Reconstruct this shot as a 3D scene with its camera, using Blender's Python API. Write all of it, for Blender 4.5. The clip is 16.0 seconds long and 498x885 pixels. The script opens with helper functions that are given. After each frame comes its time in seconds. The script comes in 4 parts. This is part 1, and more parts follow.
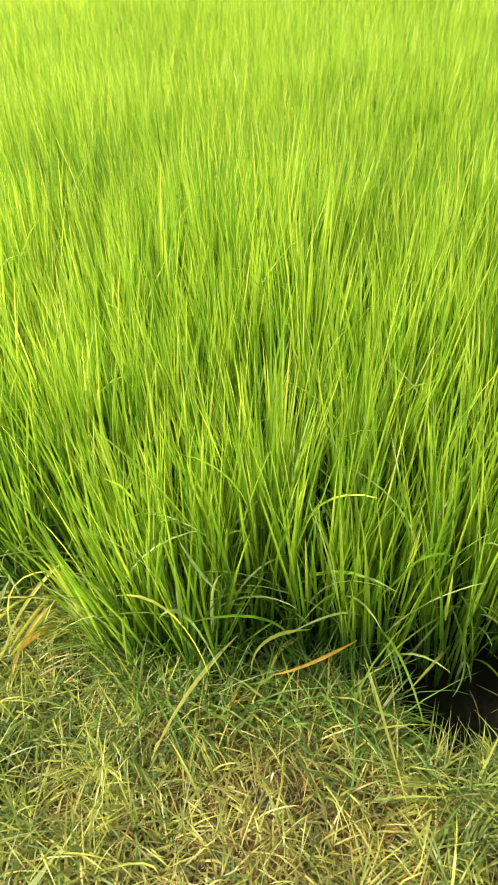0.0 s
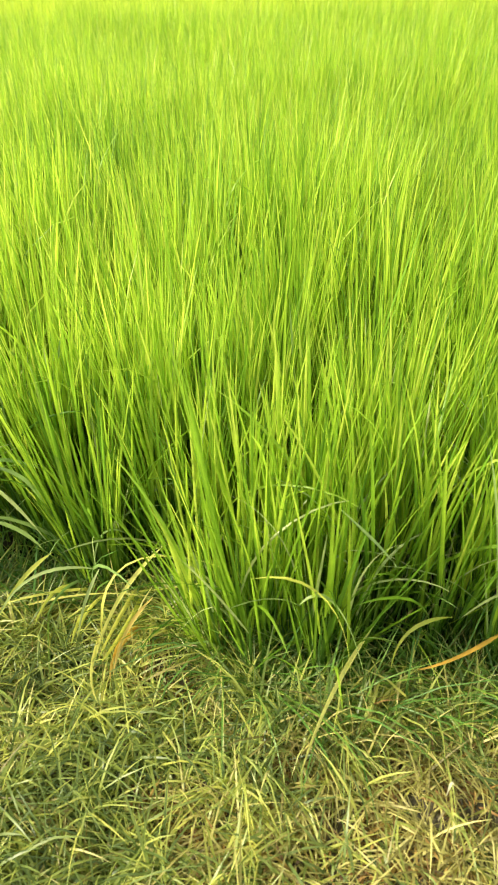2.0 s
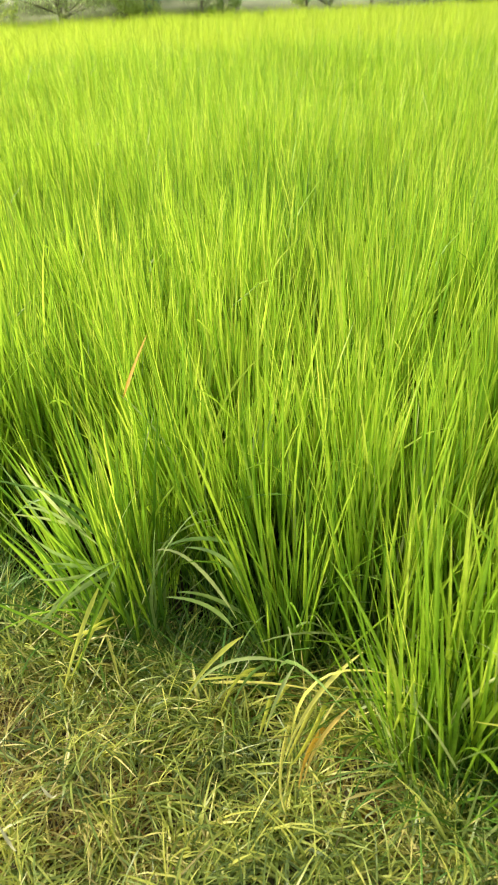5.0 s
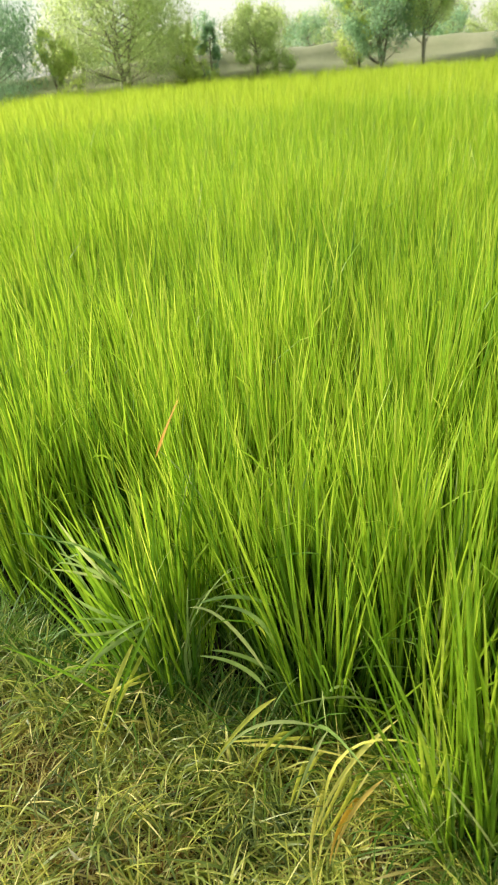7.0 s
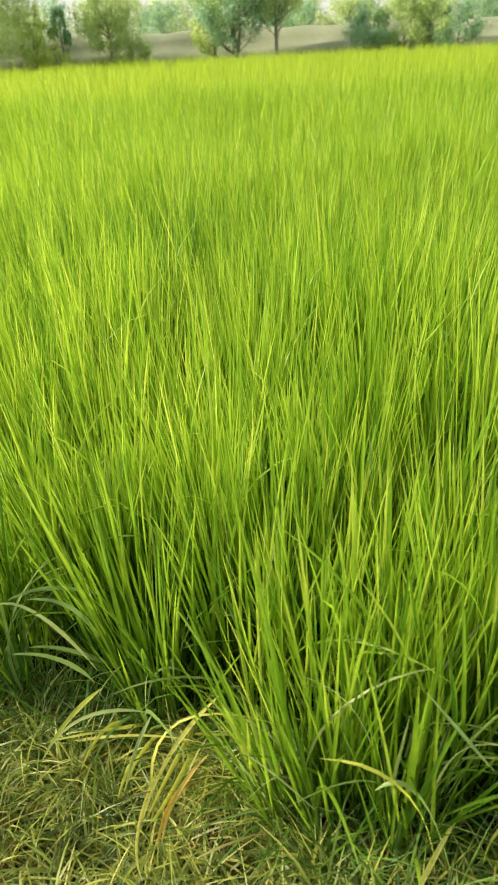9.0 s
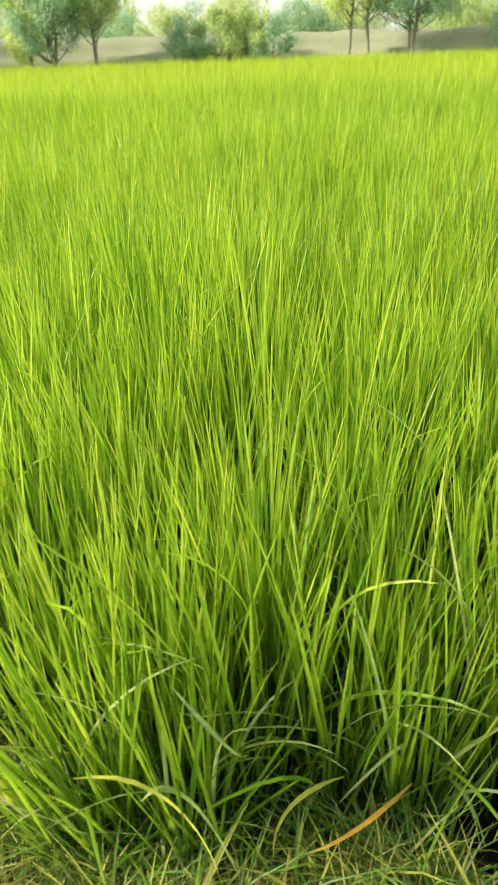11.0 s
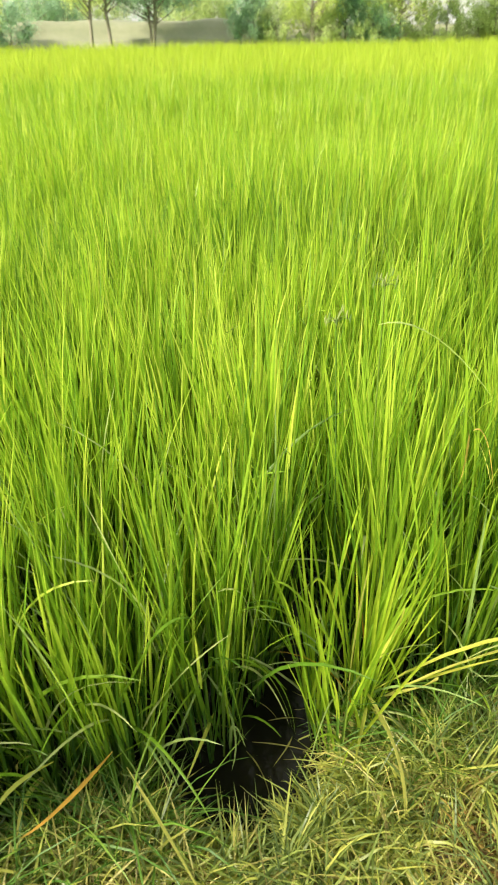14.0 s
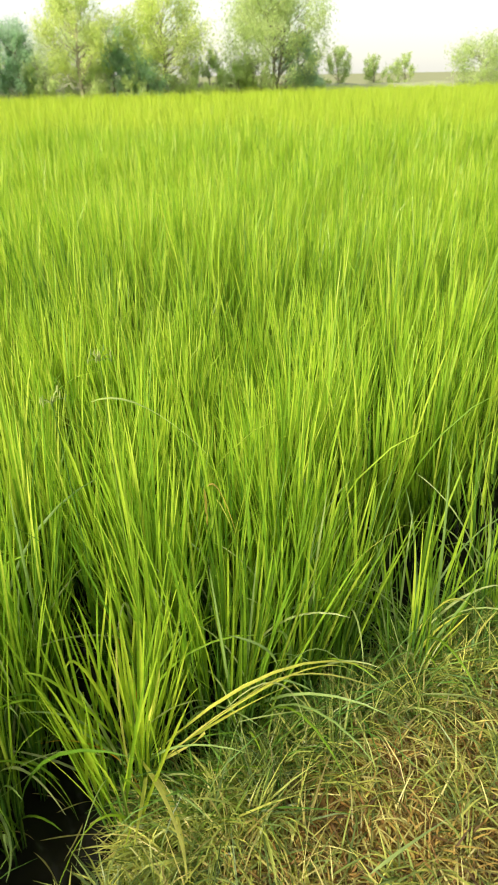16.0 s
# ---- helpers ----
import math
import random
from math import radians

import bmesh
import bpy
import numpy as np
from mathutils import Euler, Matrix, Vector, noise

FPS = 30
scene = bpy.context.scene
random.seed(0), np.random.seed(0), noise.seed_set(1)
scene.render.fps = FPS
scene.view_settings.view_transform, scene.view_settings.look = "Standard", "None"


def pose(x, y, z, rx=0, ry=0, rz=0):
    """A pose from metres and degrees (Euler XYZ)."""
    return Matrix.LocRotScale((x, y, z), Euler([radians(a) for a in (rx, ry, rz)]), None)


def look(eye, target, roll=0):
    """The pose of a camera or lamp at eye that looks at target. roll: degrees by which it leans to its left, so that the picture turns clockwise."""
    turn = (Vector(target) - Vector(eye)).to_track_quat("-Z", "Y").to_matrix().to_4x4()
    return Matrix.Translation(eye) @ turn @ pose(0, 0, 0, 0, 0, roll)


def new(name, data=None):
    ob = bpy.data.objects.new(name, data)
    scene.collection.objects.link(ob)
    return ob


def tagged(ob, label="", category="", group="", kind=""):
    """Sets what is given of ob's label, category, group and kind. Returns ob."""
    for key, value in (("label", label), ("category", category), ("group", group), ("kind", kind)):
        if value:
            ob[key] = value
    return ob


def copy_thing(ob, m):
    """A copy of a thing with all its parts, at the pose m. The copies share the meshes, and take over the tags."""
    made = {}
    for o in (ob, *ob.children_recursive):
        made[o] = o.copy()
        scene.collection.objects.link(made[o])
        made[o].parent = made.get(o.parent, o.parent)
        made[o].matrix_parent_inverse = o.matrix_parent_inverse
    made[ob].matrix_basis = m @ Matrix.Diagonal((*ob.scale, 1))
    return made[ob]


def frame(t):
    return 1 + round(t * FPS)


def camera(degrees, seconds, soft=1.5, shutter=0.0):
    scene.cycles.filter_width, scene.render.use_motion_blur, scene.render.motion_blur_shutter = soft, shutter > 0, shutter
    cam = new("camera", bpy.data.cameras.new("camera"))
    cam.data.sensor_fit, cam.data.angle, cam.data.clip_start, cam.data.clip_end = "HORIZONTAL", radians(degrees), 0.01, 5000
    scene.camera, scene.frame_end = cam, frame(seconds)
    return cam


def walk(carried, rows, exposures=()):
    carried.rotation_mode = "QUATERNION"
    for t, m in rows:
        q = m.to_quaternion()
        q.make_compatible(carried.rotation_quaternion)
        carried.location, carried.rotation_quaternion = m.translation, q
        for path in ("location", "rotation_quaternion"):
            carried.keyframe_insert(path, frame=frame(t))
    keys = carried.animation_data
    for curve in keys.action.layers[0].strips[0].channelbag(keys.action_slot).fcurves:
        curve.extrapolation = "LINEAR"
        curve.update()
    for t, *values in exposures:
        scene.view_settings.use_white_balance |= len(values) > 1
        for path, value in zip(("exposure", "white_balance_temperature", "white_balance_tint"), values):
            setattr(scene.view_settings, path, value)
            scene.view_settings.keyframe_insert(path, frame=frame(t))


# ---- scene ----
cam = camera(40.0, 16.0, soft=1.7)
cam.data.dof.use_dof, cam.data.dof.focus_distance, cam.data.dof.aperture_fstop = True, 1.7, 9.5      # focused on the nearest plants, so that the distance is soft
PATH = [
    (0, (0.036, 0.010, 1.294), (0.006, 1.611, 0.096), -2.3),
    (0.5, (0.001, 0.074, 1.253), (0.056, 1.639, 0.009), 2.0),
    (1, (-0.121, 0.135, 1.232), (-0.088, 1.712, 0.001), 1.5),
    (1.5, (-0.249, 0.091, 1.125), (-0.183, 1.726, -0.025), -2.3),
    (2, (-0.287, 0.105, 1.105), (-0.195, 1.738, -0.046), -0.7),
    (2.5, (-0.298, 0.141, 1.121), (-0.273, 1.784, -0.019), -0.9),
    (3, (-0.313, 0.174, 1.122), (-0.312, 1.813, -0.025), -0.7),
    (3.5, (-0.397, 0.225, 1.152), (-0.540, 1.868, 0.021), 0.6),
    (4, (-0.446, 0.269, 1.171), (-0.743, 1.893, 0.043), -0.1),
    (4.5, (-0.446, 0.254, 1.170), (-0.757, 1.860, 0.020), -2.2),
    (5, (-0.439, 0.235, 1.183), (-0.735, 1.880, 0.086), -2.7),
    (7.3, (-0.389, 0.248, 1.212), (-0.848, 1.944, 0.255), -4.7),
    (7.5, (-0.373, 0.249, 1.217), (-0.724, 1.970, 0.259), -3.4),
    (8, (-0.343, 0.243, 1.217), (-0.582, 1.966, 0.229), -2.0),
    (8.2, (-0.346, 0.248, 1.213), (-0.579, 1.965, 0.214), -2.1),
    (10.3, (-0.119, 0.313, 1.070), (0.028, 2.024, 0.045), -3.6),
    (10.5, (-0.118, 0.316, 1.069), (0.056, 2.029, 0.052), -3.2),
    (11, (-0.098, 0.311, 1.080), (0.182, 2.018, 0.075), -2.1),
    (11.5, (-0.024, 0.260, 1.121), (0.362, 1.929, 0.090), -2.0),
    (12, (0.003, 0.231, 1.136), (0.491, 1.855, 0.076), -0.8),
    (12.5, (0.033, 0.217, 1.147), (0.606, 1.796, 0.062), 0.1),
    (13, (0.057, 0.169, 1.177), (0.720, 1.740, 0.130), -0.6),
    (13.5, (0.080, 0.149, 1.191), (0.831, 1.690, 0.161), -0.4),
    (14, (0.095, 0.125, 1.189), (0.897, 1.634, 0.150), -0.9),
    (14.5, (0.153, 0.072, 1.208), (1.073, 1.531, 0.196), -3.7),
    (15, (0.201, 0.037, 1.229), (1.284, 1.404, 0.250), -2.1),
    (15.5, (0.237, 0.020, 1.244), (1.446, 1.301, 0.295), -2.4),
    (16, (0.241, 0.023, 1.249), (1.476, 1.280, 0.303), -1.1),
]
walk(cam, [(t, look(eye, target, roll)) for t, eye, target, roll in PATH], exposures=[(0.0, 1.22, 6500, 13), (1.0, 1.26, 6500, 13), (3.0, 1.2, 6500, 13), (4.0, 1.06, 6500, 13), (5.0, 1.06, 6500, 13), (7.5, 0.73, 6500, 11), (11.0, 0.9, 6500, 11), (12.0, 1.0, 6500, 12), (13.5, 1.06, 6500, 13), (14.5, 1.06, 6500, 14.5), (15.0, 0.95, 6500, 14.5), (16.0, 0.85, 6500, 14.5)])

# ---- light ----
SUN_ELEVATION, SUN_AZIMUTH = 30.0, 94.0      # azimuth counted to the left from straight ahead (+y)
sun_way = Vector((-math.sin(radians(SUN_AZIMUTH)) * math.cos(radians(SUN_ELEVATION)),
                  math.cos(radians(SUN_AZIMUTH)) * math.cos(radians(SUN_ELEVATION)),
                  math.sin(radians(SUN_ELEVATION))))
world = bpy.data.worlds.new("sky")
scene.world = world
world.use_nodes = True
wn = world.node_tree
wn.nodes.clear()
sky = wn.nodes.new("ShaderNodeTexSky")
sky.sky_type, sky.sun_disc = "NISHITA", False
sky.sun_elevation, sky.sun_rotation = radians(SUN_ELEVATION), radians(-SUN_AZIMUTH)
sky.dust_density, sky.air_density, sky.ozone_density = 2.0, 1.0, 1.0
background = wn.nodes.new("ShaderNodeBackground")
background.inputs["Strength"].default_value = 0.11
world_out = wn.nodes.new("ShaderNodeOutputWorld")
haze = wn.nodes.new("ShaderNodeMixRGB")
haze.inputs[0].default_value, haze.inputs[2].default_value = 0.55, (7.2, 7.2, 6.2, 1)
wn.links.new(sky.outputs[0], haze.inputs[1])
wn.links.new(haze.outputs[0], background.inputs[0])
wn.links.new(background.outputs[0], world_out.inputs[0])
sun_data = bpy.data.lights.new("sun", "SUN")
sun_data.energy, sun_data.angle, sun_data.color = 3.85, radians(5.0), (1.0, 0.91, 0.74)
sun = new("sun", sun_data)
sun.matrix_world = look(sun_way * 50, (0, 0, 0))

# ---- materials ----


def material(name):
    m = bpy.data.materials.new(name)
    m.use_nodes = True
    m.node_tree.nodes.clear()
    return m, m.node_tree.nodes, m.node_tree.links


def ramp(nodes, stops):
    r = nodes.new("ShaderNodeValToRGB")
    e = r.color_ramp.elements
    while len(e) < len(stops):
        e.new(0.5)
    for el, (at, c) in zip(e, stops):
        el.position, el.color = at, (*c, 1)
    return r


def noise_tex(nodes, links, scale, detail=3.0, stretch=None, rough=0.55):
    n = nodes.new("ShaderNodeTexNoise")
    n.inputs["Scale"].default_value, n.inputs["Detail"].default_value, n.inputs["Roughness"].default_value = scale, detail, rough
    co = nodes.new("ShaderNodeTexCoord")
    if stretch:
        mp = nodes.new("ShaderNodeMapping")
        mp.inputs["Scale"].default_value = stretch
        links.new(co.outputs["Object"], mp.inputs[0])
        links.new(mp.outputs[0], n.inputs["Vector"])
    else:
        links.new(co.outputs["Object"], n.inputs["Vector"])
    return n


def leaf_material(name, stops, through_share=0.45, rough=0.42, patch=0.6, patch_scale=1.3, spec=0.35, hue=0.492):
    """Thin leaf: colour varies from blade to blade and in broad patches; light shines through it."""
    m, nodes, links = material(name)
    info, geo = nodes.new("ShaderNodeObjectInfo"), nodes.new("ShaderNodeNewGeometry")
    add = nodes.new("ShaderNodeMath"); add.operation = "ADD"
    links.new(info.outputs["Random"], add.inputs[0]); links.new(geo.outputs["Random Per Island"], add.inputs[1])
    frac = nodes.new("ShaderNodeMath"); frac.operation = "FRACT"
    links.new(add.outputs[0], frac.inputs[0])
    big = nodes.new("ShaderNodeTexNoise")
    big.inputs["Scale"].default_value, big.inputs["Detail"].default_value = patch_scale, 3.0
    links.new(geo.outputs["Position"], big.inputs["Vector"])
    mixv = nodes.new("ShaderNodeMath"); mixv.operation = "MULTIPLY_ADD"
    links.new(big.outputs["Fac"], mixv.inputs[0]); mixv.inputs[1].default_value = patch; mixv.inputs[2].default_value = -patch / 2
    tot = nodes.new("ShaderNodeMath"); tot.operation = "ADD"; tot.use_clamp = True
    links.new(frac.outputs[0], tot.inputs[0]); links.new(mixv.outputs[0], tot.inputs[1])
    col = ramp(nodes, stops)
    links.new(tot.outputs[0], col.inputs[0])
    fine = nodes.new("ShaderNodeTexNoise")
    fine.inputs["Scale"].default_value, fine.inputs["Detail"].default_value = 60.0, 2.0
    links.new(geo.outputs["Position"], fine.inputs["Vector"])
    hsv = nodes.new("ShaderNodeHueSaturation")
    val = nodes.new("ShaderNodeMapRange")
    val.inputs["To Min"].default_value, val.inputs["To Max"].default_value = 0.75, 1.25
    links.new(fine.outputs["Fac"], val.inputs[0]); links.new(val.outputs[0], hsv.inputs["Value"])
    links.new(col.outputs[0], hsv.inputs["Color"])
    b = nodes.new("ShaderNodeBsdfPrincipled")
    b.inputs["Roughness"].default_value = rough
    b.inputs["Specular IOR Level"].default_value = spec
    links.new(hsv.outputs[0], b.inputs["Base Color"])
    tr = nodes.new("ShaderNodeBsdfTranslucent")
    warm = nodes.new("ShaderNodeHueSaturation")
    warm.inputs["Hue"].default_value, warm.inputs["Saturation"].default_value, warm.inputs["Value"].default_value = hue, 1.0, 1.5
    links.new(hsv.outputs[0], warm.inputs["Color"]); links.new(warm.outputs[0], tr.inputs[0])
    mix = nodes.new("ShaderNodeMixShader")
    mix.inputs[0].default_value = through_share
    links.new(b.outputs[0], mix.inputs[1]); links.new(tr.outputs[0], mix.inputs[2])
    out = nodes.new("ShaderNodeOutputMaterial")
    links.new(mix.outputs[0], out.inputs[0])
    return m


def earth_material(name, stops, scale=6.0, bump=0.4, rough=0.9, fine=60.0):
    m, nodes, links = material(name)
    a, c = noise_tex(nodes, links, scale, 6), noise_tex(nodes, links, fine, 4)
    mx = nodes.new("ShaderNodeMath"); mx.operation = "MULTIPLY_ADD"; mx.use_clamp = True
    links.new(c.outputs["Fac"], mx.inputs[0]); mx.inputs[1].default_value = 0.5
    sub = nodes.new("ShaderNodeMath"); sub.operation = "SUBTRACT"
    links.new(a.outputs["Fac"], sub.inputs[0]); sub.inputs[1].default_value = 0.25
    links.new(sub.outputs[0], mx.inputs[2])
    col = ramp(nodes, stops)
    links.new(mx.outputs[0], col.inputs[0])
    b = nodes.new("ShaderNodeBsdfPrincipled")
    b.inputs["Roughness"].default_value = rough
    links.new(col.outputs[0], b.inputs["Base Color"])
    bp = nodes.new("ShaderNodeBump")
    bp.inputs["Strength"].default_value = bump
    bp.inputs["Distance"].default_value = 0.02
    links.new(mx.outputs[0], bp.inputs["Height"]); links.new(bp.outputs[0], b.inputs["Normal"])
    out = nodes.new("ShaderNodeOutputMaterial")
    links.new(b.outputs[0], out.inputs[0])
    return m


# Copies of one leaf colour, dark to bright: shade and sunlight put in them
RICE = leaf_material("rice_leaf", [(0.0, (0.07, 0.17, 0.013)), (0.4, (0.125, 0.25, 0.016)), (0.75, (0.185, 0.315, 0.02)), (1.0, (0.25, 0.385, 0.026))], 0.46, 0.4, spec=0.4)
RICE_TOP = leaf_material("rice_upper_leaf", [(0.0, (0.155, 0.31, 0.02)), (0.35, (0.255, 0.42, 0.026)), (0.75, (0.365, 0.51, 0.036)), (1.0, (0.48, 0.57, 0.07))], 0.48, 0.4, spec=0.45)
RICE_LIT = leaf_material("rice_half_lit_leaf", [(0.0, (0.135, 0.28, 0.018)), (0.35, (0.20, 0.36, 0.022)), (0.75, (0.285, 0.44, 0.028)), (1.0, (0.38, 0.50, 0.045))], 0.48, 0.4, spec=0.4)
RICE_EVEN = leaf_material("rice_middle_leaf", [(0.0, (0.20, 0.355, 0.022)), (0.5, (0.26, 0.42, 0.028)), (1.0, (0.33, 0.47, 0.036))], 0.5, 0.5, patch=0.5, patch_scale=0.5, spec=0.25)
# Far rice yellower and paler: sunlit glow and haze put in the colour
RICE_FAR = leaf_material("rice_far_glow_leaf", [(0.0, (0.285, 0.43, 0.03)), (0.4, (0.37, 0.51, 0.04)), (1.0, (0.47, 0.58, 0.06))], 0.5, 0.5, patch_scale=0.4, spec=0.2)
RICE_LONE = leaf_material("rice_leaf_yellowing", [(0.0, (0.20, 0.36, 0.02)), (0.5, (0.29, 0.44, 0.026)), (1.0, (0.42, 0.53, 0.04))], 0.5, 0.42)
# Stem green darkened, so the shade low in the stand is partly colour
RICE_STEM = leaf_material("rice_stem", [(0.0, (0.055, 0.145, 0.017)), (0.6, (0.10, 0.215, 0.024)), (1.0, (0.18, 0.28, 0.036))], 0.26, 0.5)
# Ageing green, paled further by the sky's sheen painted into it
RICE_OLD = leaf_material("rice_leaf_ageing_sheen", [(0.0, (0.19, 0.31, 0.075)), (0.5, (0.30, 0.40, 0.12)), (1.0, (0.46, 0.51, 0.20))], 0.42, 0.42, hue=0.5, spec=0.5)
RICE_YELLOW = leaf_material("rice_leaf_yellow", [(0.0, (0.56, 0.60, 0.08)), (0.5, (0.66, 0.65, 0.12)), (1.0, (0.72, 0.67, 0.18))], 0.45, 0.45, hue=0.5, spec=0.5)
RICE_PALE_LEAF = leaf_material("rice_leaf_pale", [(0.0, (0.42, 0.56, 0.12)), (1.0, (0.55, 0.66, 0.20))], 0.35, 0.4, hue=0.5, spec=0.5)
RICE_DEAD = leaf_material("rice_leaf_dead", [(0.0, (0.50, 0.25, 0.02)), (0.6, (0.56, 0.34, 0.04)), (1.0, (0.56, 0.42, 0.10))], 0.35, 0.6, hue=0.5)
RICE_PALE = leaf_material("bleached_straw", [(0.0, (0.44, 0.42, 0.24)), (1.0, (0.54, 0.52, 0.34))], 0.2, 0.6, hue=0.5)
GRASS = leaf_material("bund_grass", [(0.0, (0.11, 0.165, 0.043)), (0.35, (0.215, 0.28, 0.065)), (0.7, (0.35, 0.40, 0.082)), (1.0, (0.53, 0.53, 0.112))], 0.42, 0.42, 1.1, 6.0, hue=0.5, spec=0.4)
STRAW = leaf_material("bund_dry_grass", [(0.0, (0.165, 0.145, 0.042)), (0.4, (0.33, 0.298, 0.078)), (0.8, (0.47, 0.435, 0.12)), (1.0, (0.61, 0.57, 0.21))], 0.3, 0.5, 0.9, 6.0, hue=0.5)
BROWN = leaf_material("bund_withered_grass", [(0.0, (0.075, 0.048, 0.02)), (0.5, (0.24, 0.135, 0.03)), (1.0, (0.40, 0.29, 0.065))], 0.2, 0.7, 0.6, 7.0, hue=0.5)
SOIL = earth_material("bund_soil", [(0.0, (0.03, 0.028, 0.015)), (0.5, (0.07, 0.06, 0.03)), (1.0, (0.14, 0.12, 0.06))], 9.0, 0.8)
MUD = earth_material("paddy_mud", [(0.0, (0.015, 0.013, 0.009)), (0.6, (0.035, 0.03, 0.018)), (1.0, (0.06, 0.05, 0.03))], 5.0, 0.5, 0.6)
LAND = earth_material("far_land", [(0.0, (0.14, 0.17, 0.06)), (0.5, (0.22, 0.24, 0.10)), (1.0, (0.30, 0.29, 0.15))], 0.05, 0.3, 0.95, 0.6)
# Bank earth greyed green and lightened: the haze before it is in the colour
BANK = earth_material("earth_bank", [(0.0, (0.19, 0.235, 0.135)), (0.5, (0.265, 0.285, 0.175)), (1.0, (0.34, 0.35, 0.235))], 0.8, 1.0, 0.95, 4.0)
# Bark lightened, with greenish distance haze mixed into its colour
BARK = earth_material("bark", [(0.0, (0.17, 0.165, 0.115)), (1.0, (0.35, 0.33, 0.24))], 6.0, 0.6, 0.9, 30.0)
PALE_BARK = earth_material("pale_bark", [(0.0, (0.25, 0.23, 0.17)), (1.0, (0.5, 0.46, 0.36))], 6.0, 0.5, 0.85, 30.0)
# Foliage much paler than the leaves themselves: distance haze put into the colours
TREE_DARK = leaf_material("hazed_dark_foliage", [(0.0, (0.25, 0.40, 0.25)), (1.0, (0.38, 0.52, 0.32))], 0.6, 0.7, 0.6, 0.4, spec=0.1)
TREE_MID = leaf_material("hazed_mid_foliage", [(0.0, (0.38, 0.48, 0.22)), (1.0, (0.55, 0.63, 0.30))], 0.6, 0.7, 0.6, 0.4, spec=0.1)
TREE_LIGHT = leaf_material("hazed_light_foliage", [(0.0, (0.42, 0.51, 0.19)), (1.0, (0.62, 0.68, 0.28))], 0.6, 0.7, 0.6, 0.4, hue=0.495, spec=0.1)


def water_material():
    m, nodes, links = material("paddy_water")
    b = nodes.new("ShaderNodeBsdfPrincipled")
    b.inputs["Base Color"].default_value = (0.010, 0.010, 0.006, 1)
    b.inputs["Roughness"].default_value = 0.06
    b.inputs["IOR"].default_value = 1.33
    b.inputs["Specular IOR Level"].default_value = 0.35
    n = noise_tex(nodes, links, 14.0, 3)
    bp = nodes.new("ShaderNodeBump")
    bp.inputs["Strength"].default_value, bp.inputs["Distance"].default_value = 0.12, 0.01
    links.new(n.outputs["Fac"], bp.inputs["Height"]); links.new(bp.outputs[0], b.inputs["Normal"])
    out = nodes.new("ShaderNodeOutputMaterial")
    links.new(b.outputs[0], out.inputs[0])
    return m


WATER = water_material()

# ---- geometry helpers ----
rng = np.random.default_rng(7)


def mesh_from(name, verts, quads, tris, mat, smooth=True, second=None, share=0.0):
    me = bpy.data.meshes.new(name)
    nv, nq, nt = len(verts), len(quads), len(tris)
    me.vertices.add(nv)
    me.vertices.foreach_set("co", np.asarray(verts, np.float32).ravel())
    loops = np.concatenate([np.asarray(quads, np.int32).ravel(), np.asarray(tris, np.int32).ravel()])
    me.loops.add(len(loops))
    me.loops.foreach_set("vertex_index", loops)
    starts = np.concatenate([np.arange(nq) * 4, nq * 4 + np.arange(nt) * 3]).astype(np.int32)
    me.polygons.add(nq + nt)
    me.polygons.foreach_set("loop_start", starts)
    me.polygons.foreach_set("use_smooth", np.full(nq + nt, smooth))
    me.update(calc_edges=True)
    me.validate()
    if mat:
        me.materials.append(mat)
    if second:
        me.materials.append(second)
        index = np.zeros(nq + nt, np.int32)
        index[int(nq * (1 - share)):nq] = 1
        index[nq + int(nt * (1 - share)):] = 1
        me.polygons.foreach_set("material_index", index)
    return me


